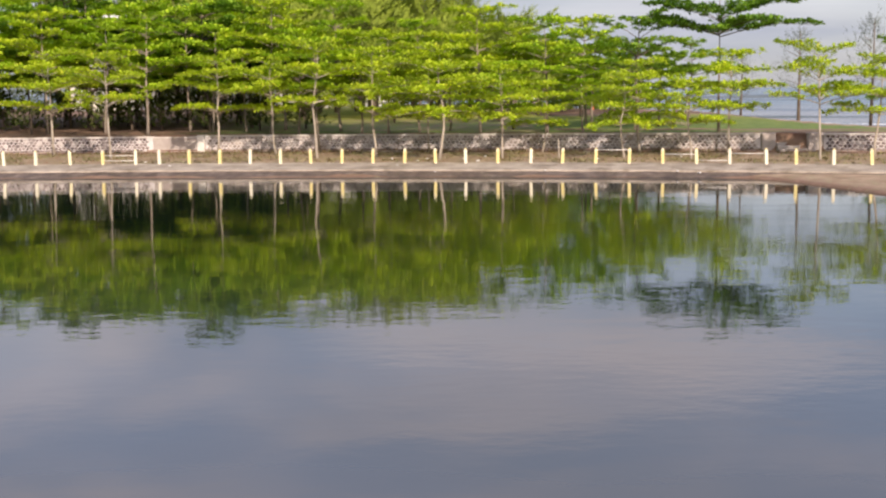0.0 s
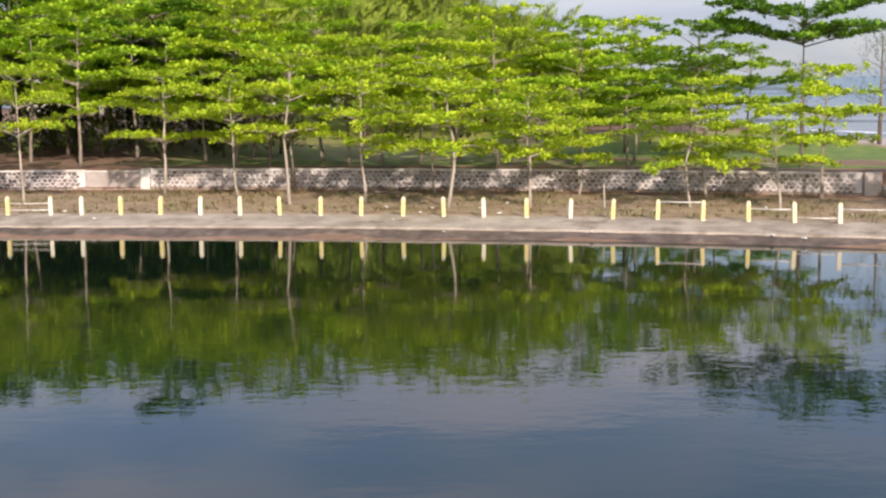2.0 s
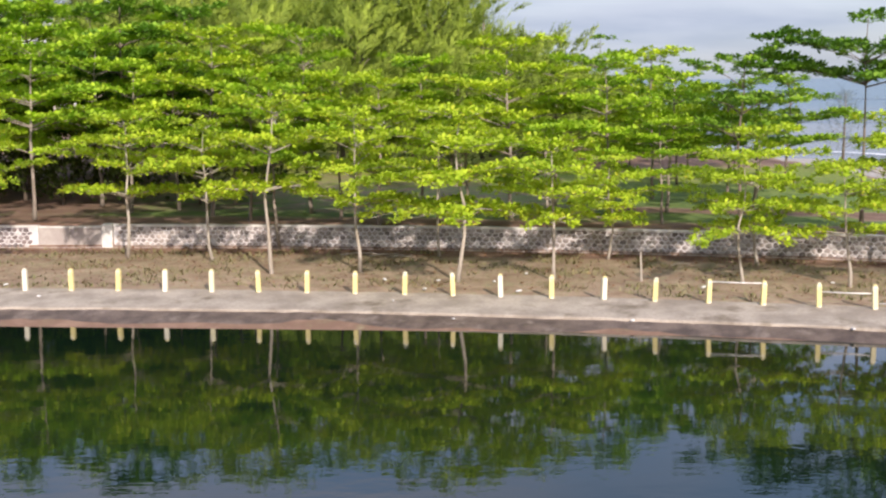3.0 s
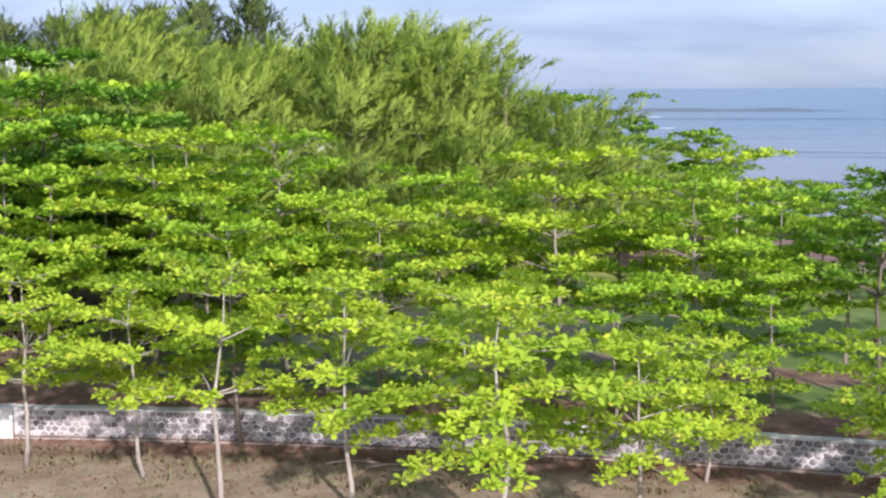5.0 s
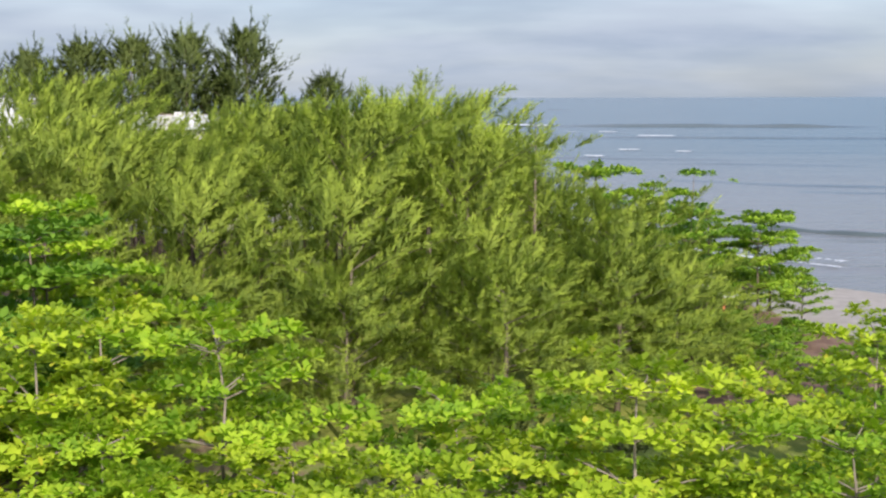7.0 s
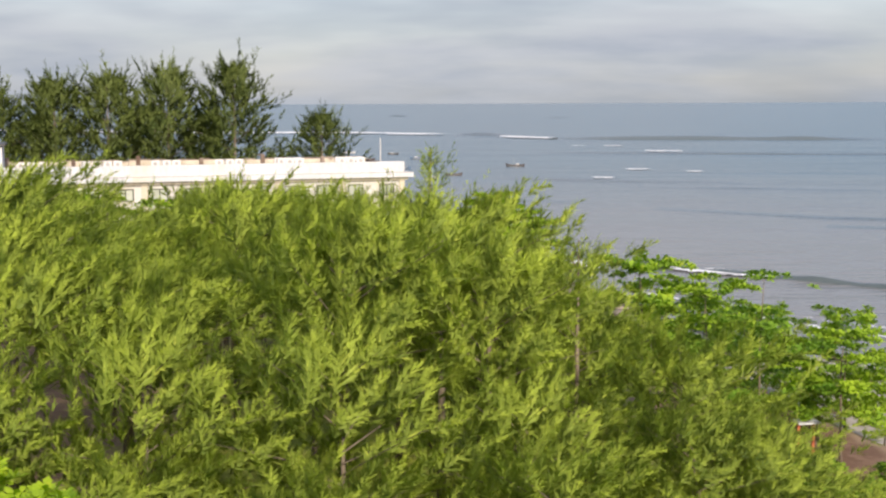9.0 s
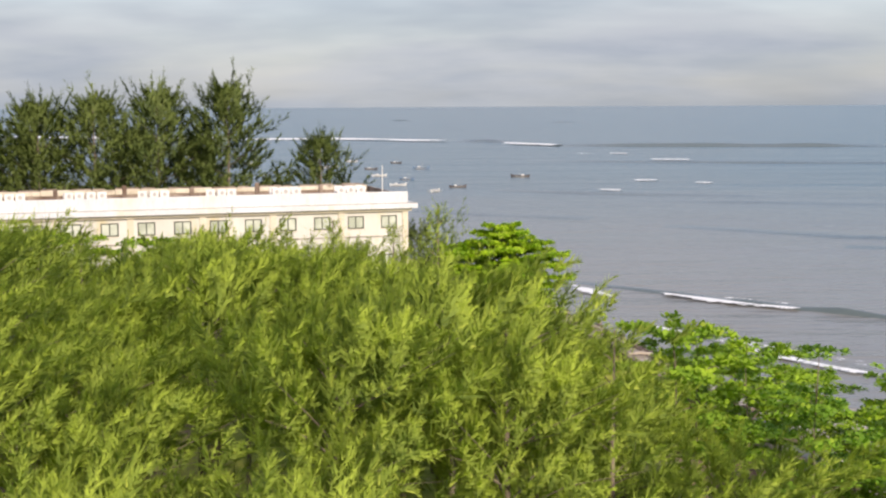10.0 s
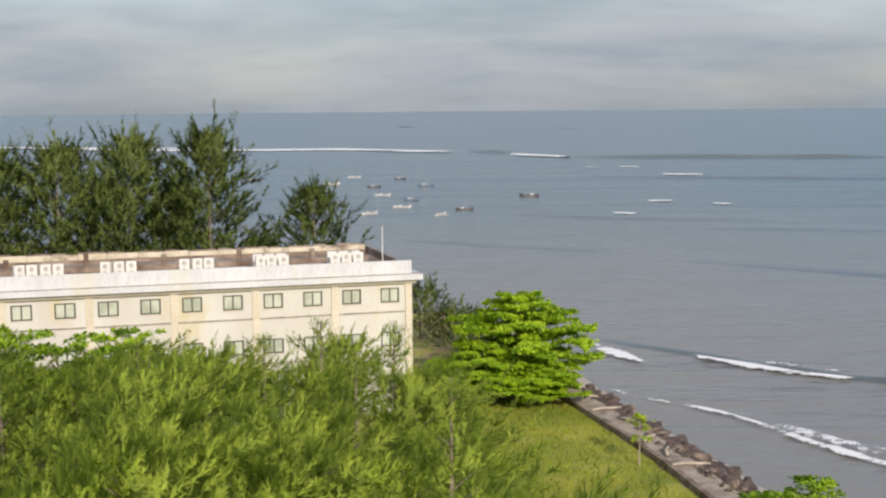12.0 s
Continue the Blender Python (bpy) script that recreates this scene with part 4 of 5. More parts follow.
def thicket():
    """Spots of the thicket: those on its open front and right side, and those within."""
    rnd = random.Random(9)
    rim, inner = [], []
    y = 116.5
    while y < 190:
        right = np.interp(y, [116, 124, 132, 140, 150, 190], [6.8, 6.6, 2.8, -0.8, -3.4, -4.4])
        x = right - rnd.uniform(0, 1.0)
        while x > -27 - (y - 114) * 0.22:
            high = np.interp(y, [114, 118, 126, 140, 150, 165, 180, 190], [13.8, 15.6, 15.9, 15.2, 14.8, 13.8, 11.9, 9.8]) * rnd.uniform(0.83, 1.10)
            if y > 155:
                high *= np.interp(x, [-14.0, -5.0], [1.0, 0.86])
            if y < 135:
                high *= np.interp(x, [-18.0, -5.0, 0.0], [1.05, 1.04, 1.0])
            if x < -18.5 - (y - 118) * 0.36:
                high *= 0.80
            outer = y < 120 or right - x < 3.0
            high *= np.interp(x, [-6.0, -2.0, 2.0, 6.0, 9.0], [1.0, 0.97, 0.88, 0.75, 0.60])
            (rim if outer else inner).append((x + rnd.uniform(-0.8, 0.8), y + rnd.uniform(-0.9, 0.9), high))
            x -= 6.2
        y += 6.0
    rim += [(8.6, 118.5, 9.2), (8.4, 124.5, 8.8), (-6.0, 112.5, 9.6), (0.5, 112.8, 10.0), (-12.0, 113.0, 9.8)]
    rim += [(-34.0, 118.0, 9.0), (-41.0, 121.0, 9.5), (-48.0, 119.0, 9.0), (-55.0, 122.0, 9.6), (-62.0, 120.0, 9.2), (-69.0, 122.0, 9.0)]
    rnd.shuffle(rim)
    rnd.shuffle(inner)
    return rim, inner


rim, inner = thicket()
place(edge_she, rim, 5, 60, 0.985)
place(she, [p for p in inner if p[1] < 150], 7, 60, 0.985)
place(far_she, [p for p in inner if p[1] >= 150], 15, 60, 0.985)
pines = [
    casuarina(61, PINE, "casuarinas behind the building", 22.0, 7.4, 4.0, 118, "needle_dark", True, 2.9, 84, (0.1, 0), 0.0, 0.065, 1.2, fan=0.7, heart=0.30, stout=2.6),
    casuarina(62, PINE, "casuarinas behind the building", 22.0, 7.6, 4.0, 118, "needle_dark", True, 3.0, 84, (0.2, 0), 0.0, 0.065, 1.2, fan=0.7, heart=0.30, stout=2.6),
]
PINES = [(-25.8, 221.5, 26.2), (-33.0, 221.0, 25.4), (-39.0, 218.5, 24.9), (-44.6, 217.0, 24.1), (-50.5, 216.0, 23.2), (-16.4, 226.5, 20.0), (-29.6, 226.0, 20.5), (-36.5, 226.0, 21.0), (-57.0, 215.0, 22.5), (-48.0, 224.0, 20.0), (-22.0, 230.0, 14.5), (-63.0, 214.0, 22.0)]
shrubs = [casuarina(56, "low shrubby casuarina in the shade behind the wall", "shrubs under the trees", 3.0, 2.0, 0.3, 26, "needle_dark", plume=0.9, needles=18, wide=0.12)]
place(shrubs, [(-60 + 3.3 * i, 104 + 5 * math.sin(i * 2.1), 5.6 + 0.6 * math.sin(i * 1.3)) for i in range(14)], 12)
wisp = casuarina(57, "thin grey-green casuarina with sparse wispy boughs beside the beach", "thin casuarinas by the beach", 9.0, 2.6, 2.0, 44, "needle_grey", True, 1.3, 14, (0.1, 0), 0.0, 0.03, 0.6)
slim = casuarina(59, "slender casuarina with a tall thin feathery top", "casuarina thicket", 16.0, 2.2, 5.0, 60, "needle", True, 1.1, 26, (0.1, 0), 0.0, 0.03, 0.4)
place([slim], [(-3.2, 140.0, 18.3), (-0.6, 131.0, 16.6), (-10.4, 172.0, 14.9), (-6.4, 174.0, 14.3), (-13.5, 170.0, 14.4), (-8.4, 168.0, 13.8), (-21.0, 172.0, 13.8), (-17.5, 160.0, 15.2), (-24.0, 158.0, 15.3), (2.6, 126.0, 15.2)], 18, None, 0.9995)
place([wisp], [(28.0, 103.0, 9.8), (34.0, 104.0, 11.0), (25.5, 112.0, 8.0)], 14, None, 0.999)
place(pines, PINES, 6, None, 0.999)
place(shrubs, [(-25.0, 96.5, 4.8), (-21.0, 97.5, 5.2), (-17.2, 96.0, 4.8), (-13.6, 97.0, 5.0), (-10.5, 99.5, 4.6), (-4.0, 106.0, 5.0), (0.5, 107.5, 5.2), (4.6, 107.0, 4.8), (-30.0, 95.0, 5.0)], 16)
low_she = casuarina(60, "round bushy casuarina behind the end of the building", "casuarinas behind the building", 6.0, 3.2, 0.4, 46, "needle_dark", plume=1.7, needles=60, wide=0.06, every=0.9)
place([low_she], [(-2.6, 226.5, 7.4), (-6.2, 233.0, 8.8), (-0.2, 231.0, 6.2)], 10)
for tree, m in PLACED.items():
    tree.matrix_basis = m


# ---- the building ----
BU = Vector((-0.9598, -0.2807, 0)).normalized()
BUILD_AT = Vector((-6.2, 200.7, 0))
BUILD = Matrix.Translation(BUILD_AT) @ Matrix(((-BU.x, BU.y, 0, 0), (-BU.y, -BU.x, 0, 0), (0, 0, 1, 0), (0, 0, 0, 1)))
# within the building: x runs from the corner (0) to minus its length, y into it, z up from the world's zero
LENGTH, DEEP, FLOOR0, STOREY, EAVE = 49.0, 15.5, 2.9, 3.5, 13.2


def build_building():
    ob = thing("hotel_building", "cream three-storey building with white parapet and unfinished weathered roof", "building")
    ob.matrix_basis = BUILD
    bays = 8
    bay = LENGTH / bays
    xs_win = [-(1.72 + 3.06 * (k % 2)) - bay * (k // 2) for k in range(2 * bays)]
    zs_win = [12.0 - 0.57 - STOREY * k for k in range(3)]
    wall = Shape()
    cuts = sorted({0.0, -LENGTH} | {x - 0.75 for x in xs_win} | {x + 0.75 for x in xs_win})
    levels = sorted({FLOOR0 - 0.6, EAVE} | set(zs_win) | {z + 1.15 for z in zs_win})
    for a, b in zip(cuts[:-1], cuts[1:]):
        for lo, hi in zip(levels[:-1], levels[1:]):
            hole = any(abs((a + b) / 2 - x) < 0.3 for x in xs_win) and any(lo - 0.01 <= z <= lo + 0.01 for z in zs_win)
            if not hole:
                wall.add([(a, 0, lo), (b, 0, lo), (b, 0, hi), (a, 0, hi)], [(0, 1, 2, 3)])
            else:
                wall.add([(a, 0, lo), (b, 0, lo), (b, 0, hi), (a, 0, hi), (a, 0.2, lo), (b, 0.2, lo), (b, 0.2, hi), (a, 0.2, hi)], [(0, 4, 5, 1), (1, 5, 6, 2), (2, 6, 7, 3), (3, 7, 4, 0)])
    wall.add([(0, 0, levels[0]), (0, DEEP, levels[0]), (0, DEEP, EAVE), (0, 0, EAVE), (-LENGTH, 0, levels[0]), (-LENGTH, DEEP, levels[0]), (-LENGTH, DEEP, EAVE), (-LENGTH, 0, EAVE)],
             [(0, 1, 2, 3), (4, 7, 6, 5), (1, 5, 6, 2)])
    part("outer_wall", wall.mesh("outer_wall", "white_wall"), ob)
    for k in range(bays + 1):
        x = -bay * k
        part("pilaster", Shape().box((x - (0.5 if k == 0 else 0.28), -0.16, FLOOR0 - 0.6), (x + (0.04 if k == 0 else 0.28), -0.003, EAVE), 0.015).mesh("pilaster", "pilaster"), ob)
    for z in (FLOOR0 + STOREY + 0.75, FLOOR0 + 2 * STOREY + 0.75):
        for k in range(bays):
            part("string_course", Shape().box((-bay * (k + 1) + 0.29, -0.09, z), (-bay * k - (0.51 if k == 0 else 0.29), -0.003, z + 0.10), 0.01).mesh("string_course", "ledge"), ob)
    part("cornice", Shape().box((-LENGTH - 0.8, -0.75, EAVE + 0.01), (0.8, DEEP + 0.75, EAVE + 0.47), 0.03).mesh("cornice", "white_trim"), ob, "white projecting cornice")
    # Thin slab in the darker ledge colour along the cornice's top.
    part("cornice_top", Shape().box((-LENGTH - 0.78, -0.73, EAVE + 0.472), (0.78, -0.185, EAVE + 0.50), 0.008).mesh("cornice_top", "ledge"), ob, "thin dark strip on top of the cornice")
    part("soffit_band", Shape().box((-LENGTH - 0.4, -0.35, EAVE - 0.24), (0.35, -0.165, EAVE + 0.008), 0.01).mesh("soffit_band", "pilaster"), ob)
    part("front_parapet", Shape().box((-LENGTH, -0.18, EAVE + 0.472), (0.02, 0.04, EAVE + 1.52), 0.02).mesh("front_parapet", "white_trim"), ob, "white front parapet")
    part("side_parapet", Shape().box((-0.2, 0.05, EAVE + 0.472), (0.02, DEEP, EAVE + 1.12), 0.02).mesh("side_parapet", "rust_wall"), ob, "stained side parapet")
    part("back_parapet", Shape().box((-LENGTH, DEEP - 0.22, EAVE + 0.472), (-0.21, DEEP, EAVE + 0.80), 0.02).mesh("back_parapet", "rust_wall"), ob, "rust-brown stained back parapet")
    x, k = -LENGTH, 0
    while x < -0.6:
        w = min(1.6 + 1.1 * (0.5 + noise.noise((k * 1.7, 0.0, 5.0))), -0.21 - x)
        top = EAVE + 1.28 + 0.16 * noise.noise((k * 2.3, 4.0, 0.0))
        block = part("parapet_block", Shape().box((x, DEEP - 0.27 - 0.05 * (k % 2), EAVE + 0.802), (x + w - 0.01, DEEP + 0.05, top), 0.05).mesh("parapet_block", "cap"), ob, "pale crumbling parapet block")
        part("broken_edge", Shape().box((x + 0.03, DEEP - 0.20, top + 0.003), (x + w * (0.55 + 0.4 * (k % 2)), DEEP + 0.04, top + 0.13), 0.03).mesh("broken_edge", "rust_wall"), block, "dark broken upper edge")
        x, k = x + w, k + 1
    part("pale_screed", Shape().box((-20.0, 4.2, EAVE + 0.522), (-1.6, 8.7, EAVE + 0.54)).mesh("pale_screed", "plaster"), ob, "pale grey patch of screed")
    part("roof_slab", Shape().box((-LENGTH + 0.1, 0.05, EAVE + 0.474), (-0.21, DEEP - 0.23, EAVE + 0.52)).mesh("roof_slab", "roof_floor"), ob, "stained bare concrete roof slab")
    part("roof_kerb", Shape().box((-LENGTH + 0.2, 8.8, EAVE + 0.522), (-1.4, 9.1, EAVE + 0.95), 0.03).mesh("roof_kerb", "rust_wall"), ob)
    for k in range(8):
        x = -6.2 - 6.1 * k
        part("column_stub", Shape().box((x - 0.2, 8.78, EAVE + 0.522), (x + 0.2, 9.12, EAVE + 1.75 + 0.3 * (k % 2)), 0.03).mesh("column_stub", "rust_wall"), ob, "bare concrete column stub")
    for x in xs_win:
        for z in zs_win:
            window = part("window", Shape().box((x - 0.82, -0.05, z - 0.075), (x + 0.82, 0.05, z - 0.003), 0.01).mesh("sill", "pilaster"), ob)
            frame_shape = Shape()
            for lo, hi in (((-0.745, 0), (-0.635, 1.15)), ((0.635, 0), (0.745, 1.15)), ((-0.635, 0), (0.635, 0.10)), ((-0.635, 1.05), (0.635, 1.15)), ((-0.05, 0.10), (0.05, 1.05))):
                frame_shape.box((x + lo[0], 0.04, z + lo[1]), (x + hi[0], 0.11, z + hi[1]), 0.008)
            part("window_frame", frame_shape.mesh("window_frame", "frame_paint"), window, "dark green window frame")
            for s in (-1, 1):
                lo, hi = sorted((x + s * 0.055, x + s * 0.63))
                part("pane", Shape().box((lo, 0.07, z + 0.105), (hi, 0.085, z + 1.045)).mesh("pane", "glass"), window, "greenish curtained window pane")
    tower = part("stair_tower", Shape().box((-44.0, 1.5, EAVE + 0.522), (-36.8, 6.5, EAVE + 3.4), 0.03).mesh("stair_tower", "white_trim"), ob, "white stair tower on the roof")
    # Solid dark panel on the wall: the opening's inner shade as colour.
    part("tower_opening", Shape().box((-38.5, 1.46, EAVE + 0.9), (-37.25, 1.495, EAVE + 3.1)).mesh("tower_opening", "unit_dark"), tower, "dark doorway")
    part("tower_cap", Shape().box((-44.3, 1.2, EAVE + 3.402), (-36.5, 6.8, EAVE + 3.6), 0.02).mesh("tower_cap", "unit_dark"), tower, "thin dark tower roof")
    part("mast", Shape().tube([(-0.6, 7.0, EAVE + 0.5), (-0.6, 7.0, EAVE + 3.6)], [0.05, 0.035], 6).mesh("mast", "unit_white"), ob, "thin white mast on the roof")
    return ob


build_building()


def build_unit():
    ob = thing("condenser_unit", "white outdoor air conditioner unit on the roof", "air conditioner", "condenser units on the roof")
    casing = part("casing", Shape().box((-0.40, -0.20, 0.06), (0.40, 0.20, 1.25), 0.03).mesh("casing", "unit_white"), ob)
    for z in (0.36, 0.94):
        ring = [(0.19 * math.cos(a), -0.206, z + 0.19 * math.sin(a)) for a in [2 * math.pi * k / 12 for k in range(12)]]
        part("fan_grille", Shape().add(ring + [(0, -0.22, z)], [(k, (k + 1) % 12, 12) for k in range(12)]).mesh("fan_grille", "grille"), casing, "grey round fan grille")
    for s in (-0.25, 0.25):
        part("foot", Shape().box((s - 0.04, -0.15, 0), (s + 0.04, 0.15, 0.058)).mesh("foot", "unit_dark"), ob)
    return ob


unit = build_unit()
count = 0
for group_x, row in ((-4.2, 3), (-10.3, 3), (-16.2, 3), (-22.2, 3), (-28.6, 4), (-34.5, 3)):
    for k in range(row):
        for depth in ((4.6, 6.0) if group_x > -12 else (4.8,)):
            m = BUILD @ pose(group_x + 0.95 * k - 0.9, depth, EAVE + 0.522, 0, 0, rnd.uniform(-22, 22))
            if count == 0:
                unit.matrix_basis = m
            else:
                copy_thing(unit, m)
            count += 1


# ---- the sea's edge ----
def build_seawall():
    ob = thing("sea_wall", "low weathered concrete sea wall with a dark land face and broad sandy top", "wall", kind="structure")
    ys = np.arange(168, 214.1, 1.0)
    # The upstand's darker material carries the shade of its land face.
    for name, mat, x0, x1, low, high, label in (("wall_body", "rust_wall", -0.34, 0.06, -1.5, 0.16, "upstand on the land side, its shaded face coloured dark"), ("wall_top", "walk", 0.063, 2.0, -1.5, 0.0, "broad worn sandy concrete top")):
        verts, faces = [], []
        for y in ys:
            x = coast_x(y) + 0.08 * noise.noise((0, y * 0.5, 0))
            z = 2.90 + 0.06 * noise.noise((3, y * 0.4, 0))
            verts += [(x + x0, y, z + low), (x + x0, y, z + high), (x + x1, y, z + high), (x + x1, y, z + low)]
        for i in range(len(ys) - 1):
            for e in range(4):
                k = (e + 1) % 4
                faces.append((i * 4 + e, i * 4 + k, i * 4 + k + 4, i * 4 + e + 4))
        faces += [(0, 1, 2, 3), tuple(len(verts) - 4 + k for k in (3, 2, 1, 0))]
        part(name, mesh_of(name, verts, faces, mat), ob, label)


build_seawall()


def rock_mesh(seed):
    rs = random.Random(seed)
    bm = bmesh.new()
    bmesh.ops.create_icosphere(bm, subdivisions=2, radius=0.5)
    off = rs.uniform(0, 50)
    for v in bm.verts:
        k = 1 + 0.55 * noise.noise(v.co * 2.2 + Vector((off, 0, 0))) + 0.2 * noise.noise(v.co * 5 + Vector((0, off, 0)))
        v.co = Vector((v.co.x * k, v.co.y * k * 0.8, v.co.z * k * 0.7))
    data = bpy.data.meshes.new("rock")
    bm.to_mesh(data)
    bm.free()
    data.materials.append(M["rock"])
    return data


rock_kinds = [rock_mesh(s) for s in range(6)]
rnd = random.Random(21)
for i in range(300):
    y = rnd.uniform(171, 216)
    near = rnd.uniform(0, 1)
    s = 1.2 + 5.6 * near
    x = coast_x(y) + s
    size = rnd.uniform(0.5, 1.3) * (0.45 if s < 2.2 else 1.2 if y > 184 else 0.75)
    ob = thing("rock", "rough dark boulder below the sea wall", "rock", "boulders below the sea wall", data=rock_kinds[i % 6])
    ob.matrix_basis = pose(x, y, (2.92 if s < 1.9 and y < 214 else land(x, y)) + 0.2 * size, rnd.uniform(-25, 25), rnd.uniform(-25, 25), rnd.uniform(0, 360)) @ Matrix.Diagonal((size * rnd.uniform(0.8, 1.4), size, size * rnd.uniform(0.8, 1.2), 1))
for i, (y, s, a) in enumerate(((199, 1.3, 30), (204, 1.2, -20), (190, 1.1, 65), (183, 1.2, 15), (195, 1.6, -50), (207, 1.2, 10), (186.5, 1.0, 80))):
    x = coast_x(y) + s
    ob = thing("driftwood_log", "pale bleached driftwood log on the rocks", "driftwood", "driftwood on the rocks",
               data=Shape().tube([(-1.3, 0, 0), (-0.3, 0.15, 0.06), (0.6, 0.05, 0.02), (1.4, -0.1, 0.08)], [0.10, 0.14, 0.12, 0.06], 6).mesh("driftwood_log", "drift", True))
    ob.matrix_basis = pose(x, y, 3.05, 4, 3, a)


def foam_strip(path, wide, label="white foam of a breaking wave", z=0.05, seed=0, amount=0.66):
    """A torn ribbon of foam along path (x, y), wide metres across."""
    rs = np.random.RandomState(seed)
    path = [Vector((*p, 0)) for p in path]
    pts = []
    for a, b in zip(path[:-1], path[1:]):
        m = max(2, int((b - a).length / max(0.6, wide * 0.25)))
        pts += [a.lerp(b, k / m) for k in range(m)]
    pts.append(path[-1])
    verts, faces, thick = [], [], []
    rows = 6
    for i, p in enumerate(pts):
        d = (pts[min(i + 1, len(pts) - 1)] - pts[max(i - 1, 0)]).normalized()
        out = Vector((-d.y, d.x, 0))
        f = i / (len(pts) - 1)
        w = wide * (0.25 + 0.75 * math.sin(math.pi * min(1, max(0, f))) ** 0.5) * (0.75 + 0.6 * noise.noise((i * 0.13, seed, 0)))
        shift = wide * 0.6 * noise.noise((i * 0.05, seed + 9, 0))
        for r in range(rows):
            k = r / (rows - 1) - 0.5
            q = p + out * (w * k + shift)
            verts.append((q.x, q.y, z + (min(0.3, wide * 0.05) if wide < 8 else 0.04 * wide) * (1 - 4 * k * k)))
            thick.append((amount if wide < 6 or amount > 1 else 1.0) * (1 - abs(2 * k) ** 1.2) * min(1.0, 9 * f, 9 * (1 - f)) * (0.75 + 0.5 * noise.noise((i * 0.21, seed + 3, 1))))
    for i in range(len(pts) - 1):
        for r in range(rows - 1):
            a = i * rows + r
            faces.append((a, a + 1, a + rows + 1, a + rows))
    data = mesh_of("wave_foam", verts, faces, "foam", True)
    data.attributes.new("thick", "FLOAT", "POINT").data.foreach_set("value", np.array(thick, dtype=np.float32))
    thing("wave_foam", label, "foam", "foam on the sea", "stuff", data)


def wave_ridge(path, wide, high, seed=0):
    path = [Vector((*p, 0)) for p in path]
    pts = []
    for a, b in zip(path[:-1], path[1:]):
        m = max(2, int((b - a).length / (wide * 0.5)))
        pts += [a.lerp(b, k / m) for k in range(m)]
    pts.append(path[-1])
    prof = [(-1.0, -0.05), (-0.55, 0.35), (-0.2, 0.85), (0.0, 1.0), (0.15, 0.8), (0.3, 0.3), (0.45, -0.05)]
    verts, faces = [], []
    for i, p in enumerate(pts):
        d = (pts[min(i + 1, len(pts) - 1)] - pts[max(i - 1, 0)]).normalized()
        out = Vector((d.y, -d.x, 0))
        f = i / (len(pts) - 1)
        h = high * math.sin(math.pi * f) ** 0.6 * (0.8 + 0.5 * noise.noise((i * 0.2, seed, 2)))
        for k, zz in prof:
            q = p + out * wide * k
            verts.append((q.x, q.y, zz * h if zz > 0 else zz))
    m = len(prof)
    for i in range(len(pts) - 1):
        for r in range(m - 1):
            a = i * m + r
            faces.append((a, a + 1, a + m + 1, a + m))
    thing("swell_wave", "low grey swell rolling towards the beach", "wave", "waves on the sea", "structure", mesh_of("swell_wave", verts, faces, "swell", True))


foam_strip([(12.4, 244), (15.4, 236.5), (18.4, 229.8)], 4.2, seed=1, amount=0.8)
foam_strip([(21.8, 236.8), (26.3, 232.2), (31, 226.5), (37, 222)], 4.6, seed=2, amount=0.9)
foam_strip([(29.0, 232.5), (33.0, 228.5), (36.0, 225.5)], 3.0, seed=16, amount=0.5)
foam_strip([(15.0, 215), (18.4, 211.0), (21.8, 206.0), (25.5, 199.6), (30.0, 192.2), (38, 182)], 3.1, "thin foam of a spent wave on wet sand", seed=3, amount=0.70)
foam_strip([(21.0, 211.0), (26.4, 202.6), (32.0, 194.8), (40, 185)], 5.9, "thin foam of a spent wave on wet sand", seed=21, amount=0.44)
foam_strip([(38.0, 181), (45.0, 171), (54.0, 158), (64.0, 146)], 4.0, "thin foam of a spent wave on wet sand", seed=4)
foam_strip([(11.5, 220), (14.5, 215.5), (17.5, 213)], 2.2, "thin foam of a spent wave on wet sand", seed=24, amount=0.44)
wave_ridge([(14.0, 246), (17.5, 242.5), (23.0, 236.8), (27.0, 232.6), (32, 226.8), (38, 222.5), (48, 214), (70, 206)], 2.0, 0.55, 1)
foam_strip([(-520, 1110), (-319, 1018), (-230, 976), (-145, 937), (-73, 934), (-34, 888), (19, 856)], 30, seed=5, amount=1.35)
foam_strip([(32, 830), (44, 806), (58, 779)], 24, seed=7, amount=1.2)
foam_strip([(-420, 1085), (-250, 1015), (-120, 962)], 22, seed=6)
wave_ridge([(8, 885), (24, 862), (40, 838)], 12, 2.4, 3)
wave_ridge([(54, 790), (100, 772), (167, 757), (230, 748)], 12, 2.4, 4)
foam_strip([(56, 672), (66, 668)], 9, seed=8)
foam_strip([(72, 674), (82, 668)], 8, seed=13, amount=0.45)
foam_strip([(79, 605), (98, 598)], 14, seed=14, amount=0.42)
foam_strip([(52, 464), (61, 461)], 9, seed=9)
foam_strip([(37, 423), (45, 420)], 8, seed=10, amount=0.5)
foam_strip([(68, 452), (74, 449)], 6, seed=11, amount=0.45)
wave_ridge([(-76, 1770), (-36, 1745)], 18, 4.0, 11)
wave_ridge([(26, 1720), (44, 1706)], 18, 3.6, 12)
wave_ridge([(116, 1592), (156, 1566)], 18, 3.6, 13)
wave_ridge([(10, 425), (38, 408), (80, 398)], 8, 0.5, 5)
wave_ridge([(-12, 362), (6, 348), (26, 338)], 7, 0.35, 6)
wave_ridge([(38, 322), (65, 300), (110, 286)], 6, 0.3, 7)
wave_ridge([(40, 385), (100, 370)], 7, 0.3, 8)
